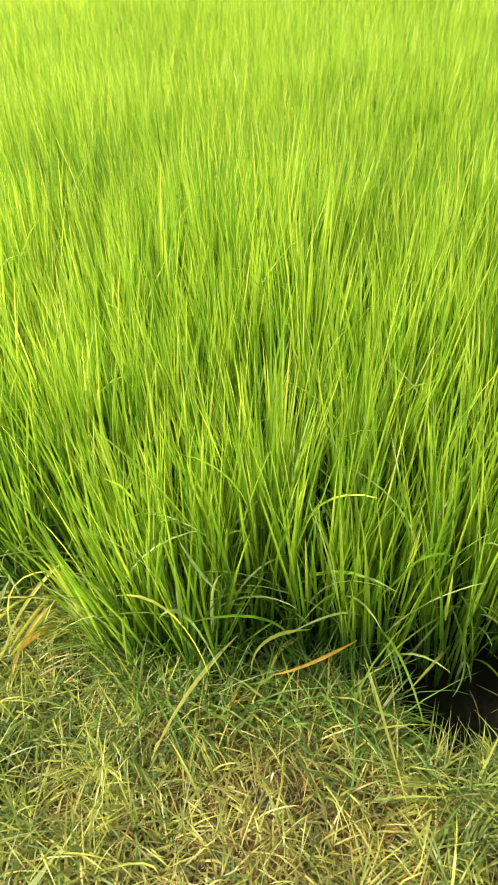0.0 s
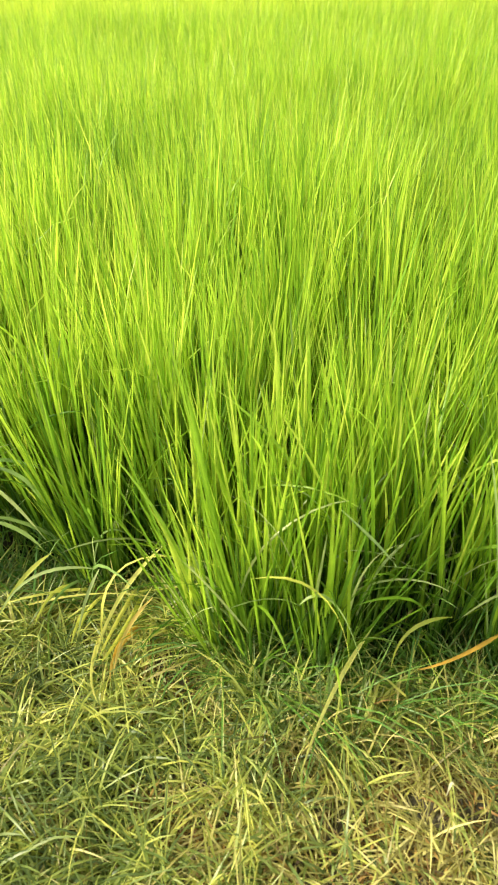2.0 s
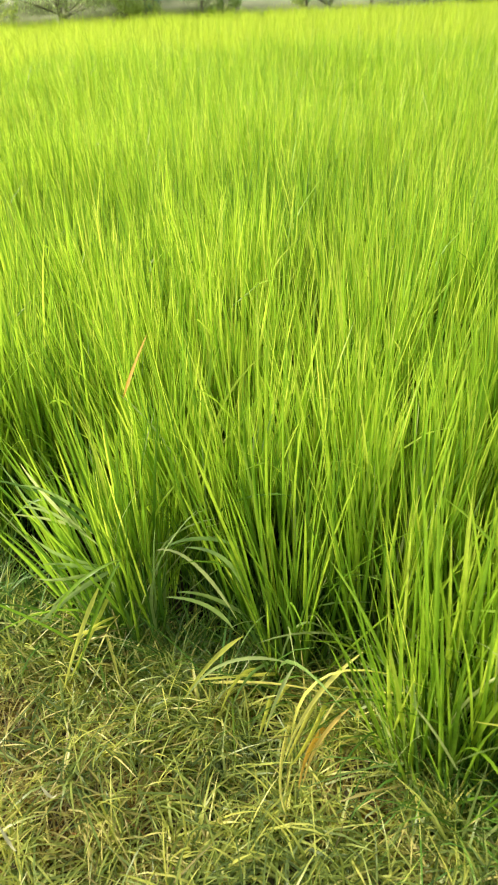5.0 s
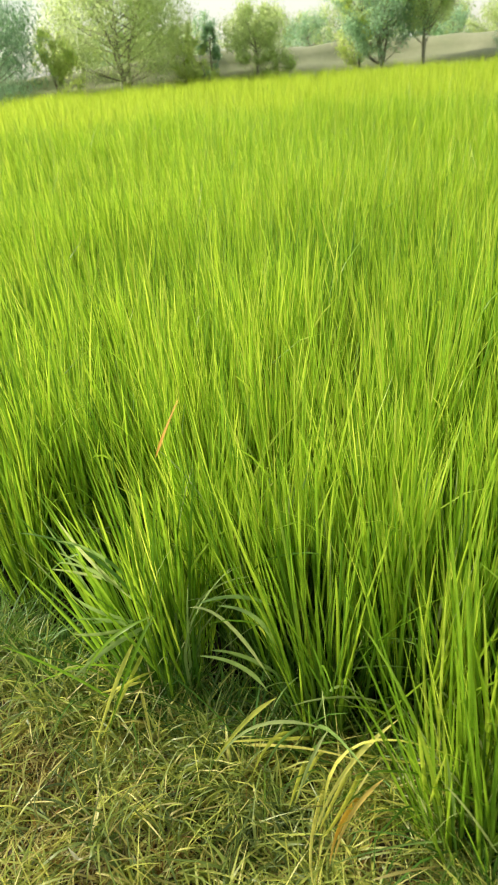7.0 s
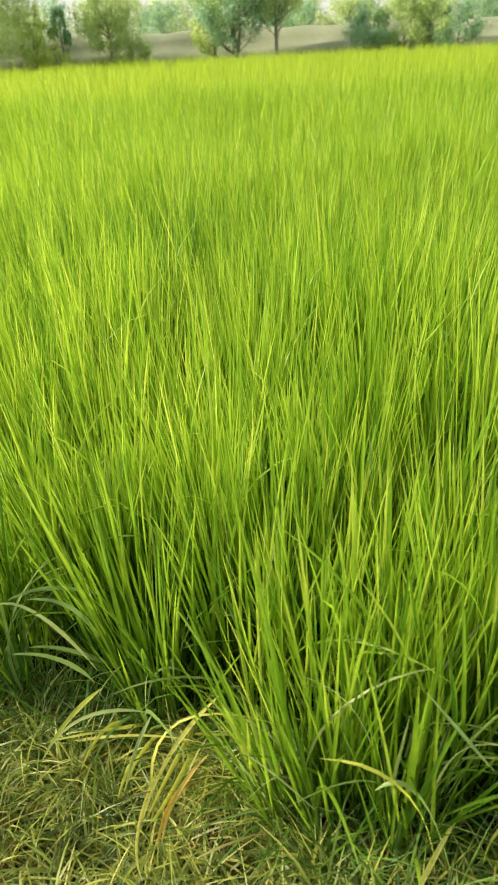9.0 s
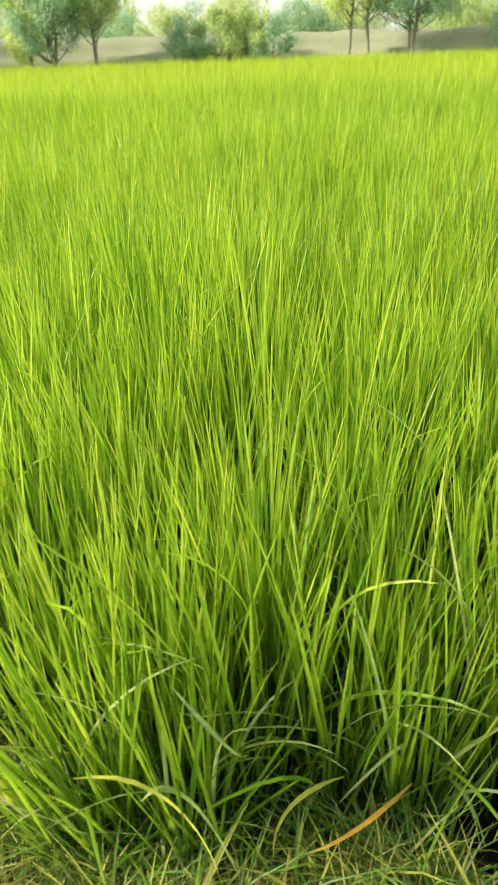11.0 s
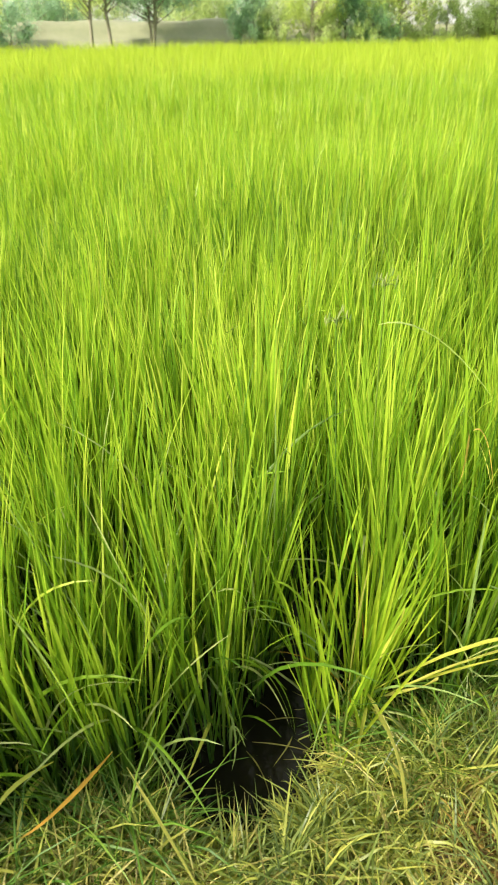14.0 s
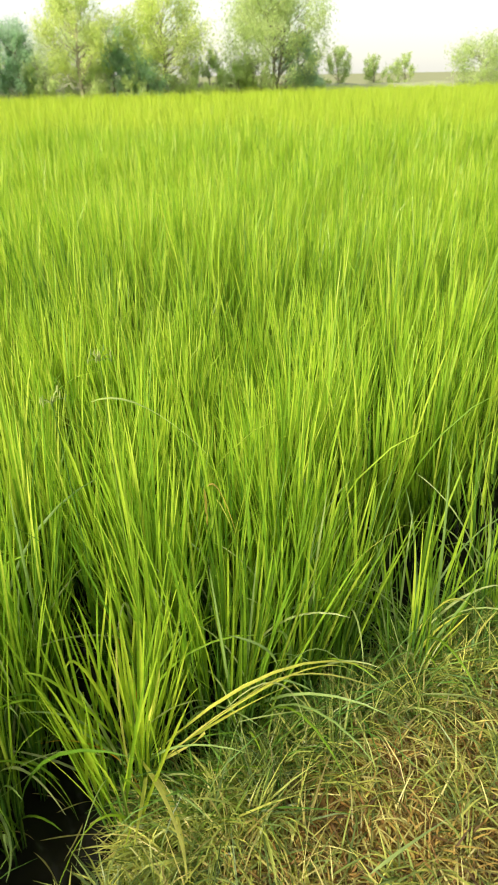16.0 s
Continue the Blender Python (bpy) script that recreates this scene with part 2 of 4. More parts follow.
def blades(root, phi, theta, bend, length, width, seg=4, fold=0.0, power=1.6, taper=0.45, twist=None):
    """Arrays of verts, quads and tris for N grass-like blades that start at root, lean by theta from the vertical towards phi and bend by `bend` on the way."""
    n = len(phi)
    root = np.asarray(root, float)
    s = np.linspace(0, 1, seg + 1)
    th = theta[:, None] + bend[:, None] * s[None] ** power
    step = length[:, None] / seg
    mid = (th[:, 1:] + th[:, :-1]) / 2
    rad = np.concatenate([np.zeros((n, 1)), np.cumsum(np.sin(mid) * step, 1)], 1)
    up = np.concatenate([np.zeros((n, 1)), np.cumsum(np.cos(mid) * step, 1)], 1)
    c, sn = np.cos(phi)[:, None], np.sin(phi)[:, None]
    centre = np.stack([root[:, 0:1] + rad * c, root[:, 1:2] + rad * sn, root[:, 2:3] + up], -1)
    tw = (np.zeros(n) if twist is None else twist)[:, None] * (0.3 + 0.7 * s[None])
    side0 = np.stack([-sn + 0 * th, c + 0 * th, 0 * th], -1)
    normal = np.stack([np.cos(th) * c, np.cos(th) * sn, -np.sin(th)], -1)
    side = side0 * np.cos(tw)[..., None] + normal * np.sin(tw)[..., None]
    nrm = normal * np.cos(tw)[..., None] - side0 * np.sin(tw)[..., None]
    prof = np.minimum(1, 0.55 + 3 * s) * np.clip(1 - s, 0, 1) ** taper
    w = (width[:, None] * prof[None] / 2)[..., None]
    k = 3 if fold else 2
    left, right = centre - side * w, centre + side * w
    if fold:
        rows = np.stack([left + nrm * w * fold, centre, right + nrm * w * fold], 2)
    else:
        rows = np.stack([left, right], 2)
    body = rows[:, :seg].reshape(n, seg * k, 3)
    verts = np.concatenate([body, centre[:, seg:seg + 1]], 1)
    per = seg * k + 1
    q, t = [], []
    for i in range(seg - 1):
        for j in range(k - 1):
            a = i * k + j
            q.append((a, a + 1, a + k + 1, a + k))
    for j in range(k - 1):
        a = (seg - 1) * k + j
        t.append((a, a + 1, seg * k))
    off = (np.arange(n) * per)[:, None, None]
    quads = (np.array(q, int).reshape(1, -1, 4) + off).reshape(-1, 4)
    tris = (np.array(t, int).reshape(1, -1, 3) + off).reshape(-1, 3)
    return verts.reshape(-1, 3), quads, tris


def joined(sets):
    vs, qs, ts, o = [], [], [], 0
    for v, q, t in sets:
        vs.append(v); qs.append(q + o); ts.append(t + o)
        o += len(v)
    return np.concatenate(vs), np.concatenate(qs), np.concatenate(ts)


def part(name, me, parent, label="", m=None):
    ob = new(name, me)
    ob.parent = parent
    if m is not None:
        ob.matrix_basis = m
    return tagged(ob, label)


def bund_edge(x):
    """Where the bund's grass ends and the water begins."""
    line = np.interp(x, (-40, -9, -1.6, -1.2, -0.9, -0.75, -0.6, -0.45, -0.31, -0.2, 0.18, 0.36, 0.45, 0.57, 0.66, 0.88, 1.2, 1.5, 2.2, 9, 60), (10.0, 2.9, 1.38, 1.29, 1.22, 1.23, 1.22, 1.18, 1.07, 0.93, 0.91, 0.78, 0.73, 0.725, 0.77, 0.75, 0.69, 0.62, 0.45, -1.2, -13.6))
    return line + 0.015 * np.sin(13.0 * x) + 0.01 * np.sin(29.0 * x)


def smooth01(v):
    v = np.clip(v, 0, 1)
    return v * v * (3 - 2 * v)


def bund_height(x, y):
    d = y - bund_edge(x)
    bumps = 0.012 * np.sin(7 * x + 3 * y) + 0.008 * np.sin(17 * x - 11 * y + 1) + 0.006 * np.sin(29 * y + 5 * x)
    return bumps - 0.02 - 0.15 * smooth01((d + 0.10) / 0.18) - 0.34 * smooth01((-d - 1.5) / 1.0)


def grid_mesh(name, xs, ys, fn, mat):
    X, Y = np.meshgrid(xs, ys)
    Z = fn(X, Y)
    nx, ny = len(xs), len(ys)
    i = (np.arange(ny - 1)[:, None] * nx + np.arange(nx - 1)[None]).ravel()
    quads = np.stack([i, i + 1, i + nx + 1, i + nx], 1)
    return mesh_from(name, np.stack([X, Y, Z], -1).reshape(-1, 3), quads, np.zeros((0, 3), int), mat)


# ---- setting ----
def far_edge(bearing_deg):
    """How far off the field ends, by bearing (degrees to the left of +y)."""
    return np.interp(bearing_deg, (-112, -84, -63, -37, -13, 0, 15, 28, 40, 60, 90), (80, 66, 52, 39.5, 38, 38.5, 38, 36.5, 32, 29, 30))


def polar(bearing_deg, dist):
    b = np.radians(bearing_deg)
    return -np.sin(b) * dist, np.cos(b) * dist


big = np.concatenate([-np.geomspace(3000, 60, 9), np.linspace(-50, 50, 11), np.geomspace(60, 3000, 9)])
ground = new("ground", grid_mesh("ground", big, big, lambda x, y: 0 * x - 0.30, LAND))
tagged(ground, "dry pale olive farmland reaching the hazy horizon", "ground", kind="structure")



def along_bund(name, xs, ds, fn, mat):
    """A sheet whose rows run along the bund's wet edge, at the given distances from it."""
    X, D = np.meshgrid(xs, ds)
    Y = bund_edge(X) + D
    nx, ny = len(xs), len(ds)
    i = (np.arange(ny - 1)[:, None] * nx + np.arange(nx - 1)[None]).ravel()
    return mesh_from(name, np.stack([X, Y, fn(X, Y)], -1).reshape(-1, 3), np.stack([i, i + 1, i + nx + 1, i + nx], 1), np.zeros((0, 3), int), mat)


bund_x = np.concatenate([np.linspace(-40, -9.5, 40), np.linspace(-9, -2.2, 24), np.linspace(-2.0, 2.8, 150), np.linspace(3.0, 9, 22), np.linspace(9.5, 60, 60)])
wide_x = np.linspace(-40, 60, 101)
mud = new("ground_mud", along_bund("ground_mud", wide_x, np.concatenate([[-0.35, 0.5], np.linspace(4, 60, 12)]), lambda x, y: -0.17 + 0 * x, MUD))
tagged(mud, "dark wet mud at the bottom of the flooded paddy", "mud", kind="structure")
water = new("water", along_bund("water", wide_x, np.concatenate([[-0.3, 0.5], np.linspace(4, 60, 12)]), lambda x, y: -0.115 + 0 * x, WATER))
tagged(water, "shallow dark still water between the rice plants", "water", kind="structure")
bund = new("ground_bund", along_bund("ground_bund", bund_x, np.concatenate([np.linspace(-2.7, -1.1, 14), np.linspace(-1.0, 0.5, 80)]), bund_height, SOIL))
tagged(bund, "low earthen bund with worn soil under trampled grass", "bund", kind="structure")

# far verge and earth bank beyond the field
bank_b = np.linspace(-80, 62, 285)


def strip(name, profile, mat, label, category, wob=0.15):
    """A long bank that follows the field's far margin: profile rows of (depth behind it, height)."""
    rows = []
    u = np.radians(bank_b) * 38
    tall = np.interp(bank_b, (-80, -46, -40, -33, -12, 0, 20, 26, 62), (0.35, 0.38, 0.62, 0.9, 0.92, 1.0, 1.0, 0.72, 0.6))
    for d, h in profile:
        z = h * tall + wob * min(1, h) * (0.5 * np.sin(0.9 * u + d) + 0.5 * np.sin(2.3 * u + 2 * d)) * (h > 0.2) - 0.3 * (h <= 0)
        dd = far_edge(bank_b) + d + 0.35 * np.sin(0.5 * u) * (h > 0.2)
        x, y = polar(bank_b, dd)
        rows.append(np.stack([x, y, z], -1))
    v = np.concatenate(rows)
    n = len(bank_b)
    i = (np.arange(len(profile) - 1)[:, None] * n + np.arange(n - 1)[None]).ravel()
    ob = new(name, mesh_from(name, v, np.stack([i, i + 1, i + n + 1, i + n], 1), np.zeros((0, 3), int), mat))
    return tagged(ob, label, category, kind="structure")


strip("ground_verge", [(-0.3, 0.0), (0.2, 0.15), (4.5, 0.15), (5.0, 0.0)], LAND, "grassy verge along the far side of the field", "verge")
strip("ground_bank", [(2.6, 0.0), (2.9, 0.5), (3.2, 0.78), (3.9, 0.86), (4.1, 1.2), (4.4, 1.55), (4.9, 1.68), (6.0, 1.66), (9.0, 0.0)], BANK, "long terraced olive-brown earth bank behind the field", "earth bank", 0.09)

# ---- rice ----
MUD_Z = -0.16
FRONT = [(-1.38, 1.64), (-0.906, 1.257), (-0.545, 1.236), (-0.345, 1.215), (-0.245, 1.01), (-0.115, 0.968), (0.024, 1.056), (0.151, 1.036), (0.262, 0.977),
         (0.455, 0.985), (0.55, 1.06), (0.668, 1.12), (0.69, 0.855), (0.955, 0.828), (1.124, 0.804), (1.399, 0.63), (1.688, 0.587), (1.26, 0.79), (-1.08, 1.66), (-0.74, 1.43), (0.35, 1.20), (0.90, 1.03)]


def tuft(count, tall=1.0, spread=1.0, r=rng):
    """Culms and leaves of one hill of rice, as arrays."""
    phi = r.uniform(0, 2 * math.pi, count)
    out = np.sqrt(r.uniform(0, 1, count))
    lean = np.abs(0.01 + 0.135 * out ** 1.5 + r.normal(0, 0.025, count)) * spread
    rad = 0.008 + 0.034 * out
    root = np.stack([rad * np.cos(phi), rad * np.sin(phi), 0 * phi], -1)
    return root, phi, lean, (0.40 + r.uniform(-0.07, 0.06, count)) * tall


def leaves_of(root, phi, lean, culm, r, per=3, wide=1.0, cross=0.055):
    n = len(phi)
    out = []
    for k in range(per):
        f = np.clip((0.25, 0.58, 0.85, 0.72)[k if per > 2 else k + 1] + r.uniform(-0.14, 0.12, n), 0.08, 1.0)
        p = phi + r.normal(0, 10 * cross, n)
        start = root + np.stack([np.sin(lean) * np.cos(phi), np.sin(lean) * np.sin(phi), np.cos(lean)], -1) * (culm * f)[:, None]
        th = lean * 0.9 + np.abs(r.normal(0, cross, n)) + (0.06 if k == 0 else 0.0)
        droop = r.uniform(0, 1, n)
        bend = np.where(droop > (0.82 if k == 0 else 0.95), r.uniform(0.5, 1.5, n), r.uniform(0.0, 0.2, n))
        # most blades end near the top of the stand; the lowest stay shorter
        rise = culm * 1.72 + r.normal(0, 0.06, n) - culm * f
        length = np.clip(np.where(r.uniform(0, 1, n) < (0.6 if k == 0 else 0.1), r.uniform(0.20, 0.36, n), rise), 0.17, 0.54)
        width = r.uniform(0.0058, 0.0098, n) * wide
        out.append((start, p, th, bend, length, width, r.normal(0, 0.6, n)))
    return [np.concatenate(a) for a in zip(*out)]

# leaf and stem meshes shared by the plants nearest the bund
LEAF_MESH, STEM_MESH = [], []
for k in range(18):
    bendk = (0.03, 0.08, 0.12, 0.18, 0.25, 0.1)[k % 6] if k < 14 else (0.7, 1.0, 1.3, 1.7)[k - 14]
    v, q, t = blades(np.zeros((1, 3)), np.zeros(1), np.zeros(1), np.array([bendk]), np.array([0.42]), np.array([0.0095]), seg=9 if k > 13 else 6, fold=0.35, twist=np.array([rng.normal(0, 0.7)]))
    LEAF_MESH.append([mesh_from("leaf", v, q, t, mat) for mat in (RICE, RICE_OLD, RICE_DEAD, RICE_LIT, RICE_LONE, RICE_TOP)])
for k in range(4):
    v, q, t = blades(np.zeros((1, 3)), np.zeros(1), np.zeros(1), np.array([0.02 * k]), np.array([0.42]), np.array([0.0065]), seg=4, fold=0.9, taper=0.25)
    STEM_MESH.append(mesh_from("stem", v, q, t, RICE_STEM))


def front_plant(x, y, tillers, tall, spread, yellow, label, group="rice plants along the bund", hanging=13, tilt=(0.0, 0.0)):
    """One hill of rice at the water's edge, every leaf and culm a piece of its own."""
    r = np.random.default_rng(int((x + 3) * 1000) + int(y * 77))
    plant = new("rice_plant")
    plant.location = (x, y, MUD_Z)
    tagged(plant, label, "rice plant", group)
    root, phi, lean, culm = tuft(tillers, tall, spread * 0.92, r)
    root = root * 1.4
    bow = Matrix.Rotation(tilt[0], 4, "Y") @ Matrix.Rotation(tilt[1], 4, "X")
    for i in range(tillers):
        m = bow @ Matrix.Translation(root[i]) @ Matrix.Rotation(phi[i], 4, "Z") @ Matrix.Rotation(lean[i], 4, "Y") @ Matrix.Diagonal((1, 1, culm[i] * 1.1 / 0.42, 1))
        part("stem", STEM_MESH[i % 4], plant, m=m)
    start, p, th, bend, length, width, _ = leaves_of(root, phi, lean, culm, r, 3, 0.95, 0.095)
    for i in range(len(p)):
        drooping = bend[i] > 0.45
        k = 14 + min(3, int((bend[i] - 0.45) / 0.28)) if drooping else int(r.integers(0, 14))
        odd = r.uniform()
        mat = 2 if odd < 0.25 * yellow else 1 if odd < (0.30 if drooping else 0.02) + yellow else 0
        if mat == 2 and not drooping:
            mat = 1
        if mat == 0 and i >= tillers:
            mat = 5 if i >= 2 * tillers and r.uniform() < 0.75 else 3 if r.uniform() < 0.5 else 0      # upper leaves take brighter copies, their sunlight put in the colour
        if yellow > 0.2 and mat != 2:
            mat = 4
        m = (bow @ Matrix.Translation(start[i]) @ Matrix.Rotation(p[i], 4, "Z") @ Matrix.Rotation(th[i], 4, "Y") @ Matrix.Rotation(r.uniform(-0.6, 0.6), 4, "Z")
             @ Matrix.Diagonal((length[i] / 0.42, 0.98 * width[i] / 0.0095, length[i] / 0.42, 1)))
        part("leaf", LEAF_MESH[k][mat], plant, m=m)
    for i in range(hanging):
        a, k = r.uniform(0, 2 * math.pi), 14 + int(r.integers(0, 4))
        size = r.uniform(0.45, 0.85)
        m = (Matrix.Translation((0.03 * math.cos(a), 0.03 * math.sin(a), r.uniform(0.08, 0.30))) @ Matrix.Rotation(a, 4, "Z") @ Matrix.Rotation(r.uniform(0.25, 0.8), 4, "Y")
             @ Matrix.Rotation(r.uniform(-0.5, 0.5), 4, "Z") @ Matrix.Diagonal((size, r.uniform(0.4, 0.8), size, 1)))
        part("leaf", LEAF_MESH[k][(0, 1, 1, 3, 1, 0, 1)[i % 7]], plant, m=m)
    # short side shoots that cross each other round the foot
    for i in range(hanging + 3 if hanging > 5 else 0):
        a, size = r.uniform(0, 2 * math.pi), r.uniform(0.32, 0.72)
        m = (bow @ Matrix.Translation((0.04 * math.cos(a), 0.04 * math.sin(a), r.uniform(0.02, 0.2))) @ Matrix.Rotation(a + r.normal(0, 0.7), 4, "Z") @ Matrix.Rotation(r.uniform(0.15, 0.75), 4, "Y")
             @ Matrix.Rotation(r.uniform(-0.7, 0.7), 4, "Z") @ Matrix.Diagonal((size, r.uniform(0.35, 0.75), size, 1)))
        part("leaf", LEAF_MESH[int(r.integers(0, 14))][(0, 3, 0, 1, 3)[i % 5]], plant, m=m)
    return plant


front_plants = []
TILT = {1: (-0.10, 0.05), 2: (-0.05, 0.03), 4: (-0.06, 0.06), 9: (-0.02, 0.02), 13: (0.03, 0.05), 14: (0.05, 0.05)}      # plants that lean out over the bund
for i, (x, y) in enumerate(FRONT):
    lone = abs(x - 0.69) < 0.01
    front_plants.append(front_plant(x, y, 34 if lone else 18 if x > 1.3 else 58 if i == 1 else 32 if i in (9, 10, 11) else (46, 42, 50, 44)[i % 4], 0.80 if lone or x > 1.3 else 1.0 - 0.05 * (i % 3), 1.1 if i == 1 else 1.15 if lone else 0.85 if i in (9, 10, 11) else 1.05, 0.25 if lone else 0.08 if x > 1.3 else 0.02,
                "small yellowing rice plant at the edge of the water" if lone else "bright green rice plant standing at the bund's wet edge",
                hanging=4 if i in (8, 9, 10, 11) else 13, tilt=TILT.get(i, (0.0, 0.0))))

# plants of the further rows: a few grown forms, copied
def grown_plant(r):
    plant = new("rice_plant")
    tagged(plant, "bright green rice plant rooted in shallow water", "rice plant", "rice plants of the near rows")
    for k in range(9):
        root, phi, lean, culm = tuft(3, 1.0, 1.0, r)
        culms = blades(root, phi, lean, 0 * lean, culm * 1.05, np.full(3, 0.006), seg=2, fold=0.8, taper=0.3)
        start, p, th, bend, length, width, tw = leaves_of(root, phi, lean, culm, r, 4)
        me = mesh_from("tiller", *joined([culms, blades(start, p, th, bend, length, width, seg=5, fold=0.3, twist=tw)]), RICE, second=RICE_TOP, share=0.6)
        part("tiller", me, plant)
    return plant


hills = []
for j in range(36):
    for i in range(-38, 39):
        hills.append((i * 0.185 + 0.092 * (j % 2), 0.95 + j * 0.18))
hills = np.array(hills) + rng.normal(0, 0.035, (len(hills), 2))
bearing = np.degrees(np.arctan2(-hills[:, 0], hills[:, 1]))
reach = np.hypot(hills[:, 0], hills[:, 1])
clear = (hills[:, 1] > bund_edge(hills[:, 0]) + 0.13) & (np.hypot(hills[:, 0] + 1.16, hills[:, 1] - 1.42) > 0.22) & (np.hypot(hills[:, 0] - 0.57, hills[:, 1] - 0.95) > 0.2) & (np.hypot(hills[:, 0] - 0.36, hills[:, 1] - 1.05) > 0.11)
front = np.array(FRONT)
clear &= np.min(np.hypot(hills[:, None, 0] - front[None, :, 0], hills[:, None, 1] - front[None, :, 1]), 1) > 0.09
near = clear & (reach < 6.5) & (((bearing > -80) & (bearing < 48)) | (reach < 1.4))
hills, reach = hills[near], reach[near]
order = np.argsort(reach)
hills, reach = hills[order], reach[order]


def stand_height(x, y):
    """How tall the stand grows from place to place."""
    return 1.0 + 0.05 * np.sin(1.9 * x + 0.8 * y) + 0.045 * np.sin(0.9 * x - 2.3 * y + 1.2) + 0.09 * smooth01((np.hypot(x, y) - 8) / 14)


LEAFY, NEAR_COUNT = 12, 206
for k in range(LEAFY):
    x, y = hills[k]
    front_plant(x, y, 16, float(stand_height(x, y)), 1.0, 0.0, "bright green rice plant in the first rows", "rice plants of the first rows", 3)
forms = [grown_plant(np.random.default_rng(100 + k)) for k in range(12)]
for k in range(LEAFY, NEAR_COUNT):
    x, y = hills[k]
    m = pose(x, y, MUD_Z, rng.uniform(-2, 2), rng.uniform(-2, 2), rng.uniform(0, 360))
    plant = forms[k - LEAFY] if k < LEAFY + 12 else copy_thing(forms[k % 12], m)
    plant.matrix_basis = m
    plant.scale = (1, 1, float(stand_height(x, y)) * rng.uniform(0.86, 1.08))

# more plants in the gaps of the first rows
OPEN_WATER = ((0.57, 0.95, 0.22), (0.36, 1.05, 0.12), (-1.16, 1.42, 0.22))
taken, filler = np.concatenate([front, hills[:NEAR_COUNT]]), np.random.default_rng(77)
added = 0
while added < 32:
    x = filler.uniform(-1.5, 1.3)
    y = bund_edge(x) + filler.uniform(0.16, 0.62)
    if np.min(np.hypot(taken[:, 0] - x, taken[:, 1] - y)) < 0.085 or any(math.hypot(x - ox, y - oy) < r for ox, oy, r in OPEN_WATER) or 0.7 < x < 1.1:
        continue
    taken = np.concatenate([taken, [(x, y)]])
    m = pose(x, y, MUD_Z, filler.uniform(-2, 2), filler.uniform(-2, 2), filler.uniform(0, 360))
    plant = copy_thing(forms[added % 12], m)
    plant.matrix_basis = m
    plant.scale = (0.9, 0.9, float(stand_height(x, y)) * filler.uniform(0.84, 1.02))
    added += 1


def crop(name, points, tillers, per, wide, seg, fold, label, low=RICE, top=RICE_TOP):
    """Rice too far off to tell plant from plant: one sheet of leaves."""
    n = len(points)
    idx = np.repeat(np.arange(n), tillers)
    root, phi, lean, culm = tuft(len(idx), 1.0, 1.15)
    tall = stand_height(points[idx, 0], points[idx, 1]) * rng.uniform(0.86, 1.06, n)[idx] * rng.uniform(0.95, 1.04, len(idx))
    base = np.stack([points[idx, 0], points[idx, 1], np.full(len(idx), MUD_Z)], -1)
    start, p, th, bend, length, width, tw = leaves_of(root * 1.3, phi, lean, culm * tall, rng, per, wide)
    start = start + np.tile(base, (per, 1))
    sets = [blades(start, p, th, bend, length * np.tile(tall, per), width, seg=seg, fold=fold, twist=tw)]
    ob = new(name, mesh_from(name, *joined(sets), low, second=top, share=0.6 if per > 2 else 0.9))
    return tagged(ob, label, "rice crop", kind="stuff")


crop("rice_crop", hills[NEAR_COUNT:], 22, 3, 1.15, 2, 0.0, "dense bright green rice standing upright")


def scatter(r0, r1, density, b0=-72, b1=42):
    area = 0.5 * radians(b1 - b0) * (r1 * r1 - r0 * r0)
    n = int(area * density)
    rr = np.sqrt(rng.uniform(r0 * r0, r1 * r1, n))
    b = np.radians(rng.uniform(b0, b1, n))
    pts = np.stack([-np.sin(b) * rr, np.cos(b) * rr], -1)
    ok = (rr < far_edge(np.degrees(b)) - 0.4) & (pts[:, 1] > bund_edge(pts[:, 0]) + 0.22)
    return pts[ok]


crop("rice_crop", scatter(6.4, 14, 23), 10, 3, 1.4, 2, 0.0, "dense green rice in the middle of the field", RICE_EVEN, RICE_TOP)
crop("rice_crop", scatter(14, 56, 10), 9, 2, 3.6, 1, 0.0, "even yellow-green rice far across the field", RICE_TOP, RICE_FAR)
side = np.array([(x, y) for x in np.arange(1.9, 7.0, 0.155) for y in np.arange(-1.6, 0.9, 0.155) if y > bund_edge(x) + 0.2 and y > 0.11 * x])
crop("rice_crop", side + np.random.default_rng(31).normal(0, 0.03, side.shape), 12, 2, 1.7, 1, 0.0, "green rice running on along the bund")
for b0, b1 in ((42, 88), (-112, -72)):
    crop("rice_crop", scatter(1.2, 9, 42, b0, b1), 12, 2, 1.9, 1, 0.0, "dense green rice along the sides of the field")
    crop("rice_crop", scatter(9, 45, 8, b0, b1), 6, 2, 3.5, 1, 0.0, "even green rice towards the field's ends")

# ---- grass on the bund ----


DRY_SPOTS = ((0.12, 0.58, 0.36, 1.1), (1.1, 0.40, 0.30, 0.9), (0.72, 0.42, 0.2, 0.7), (-0.98, 0.68, 0.25, 0.7), (0.08, 0.82, 0.14, 1.0), (-0.42, 0.98, 0.10, 0.9), (-0.58, 0.72, 0.24, -0.9), (0.55, 0.70, 0.18, -1.2), (-0.75, 1.08, 0.14, -0.8))

HOLLOWS = ((-0.57, 1.06, 0.075), (-0.38, 0.97, 0.06), (0.03, 0.875, 0.05), (-0.72, 1.12, 0.05))      # bare wet soil between the tufts


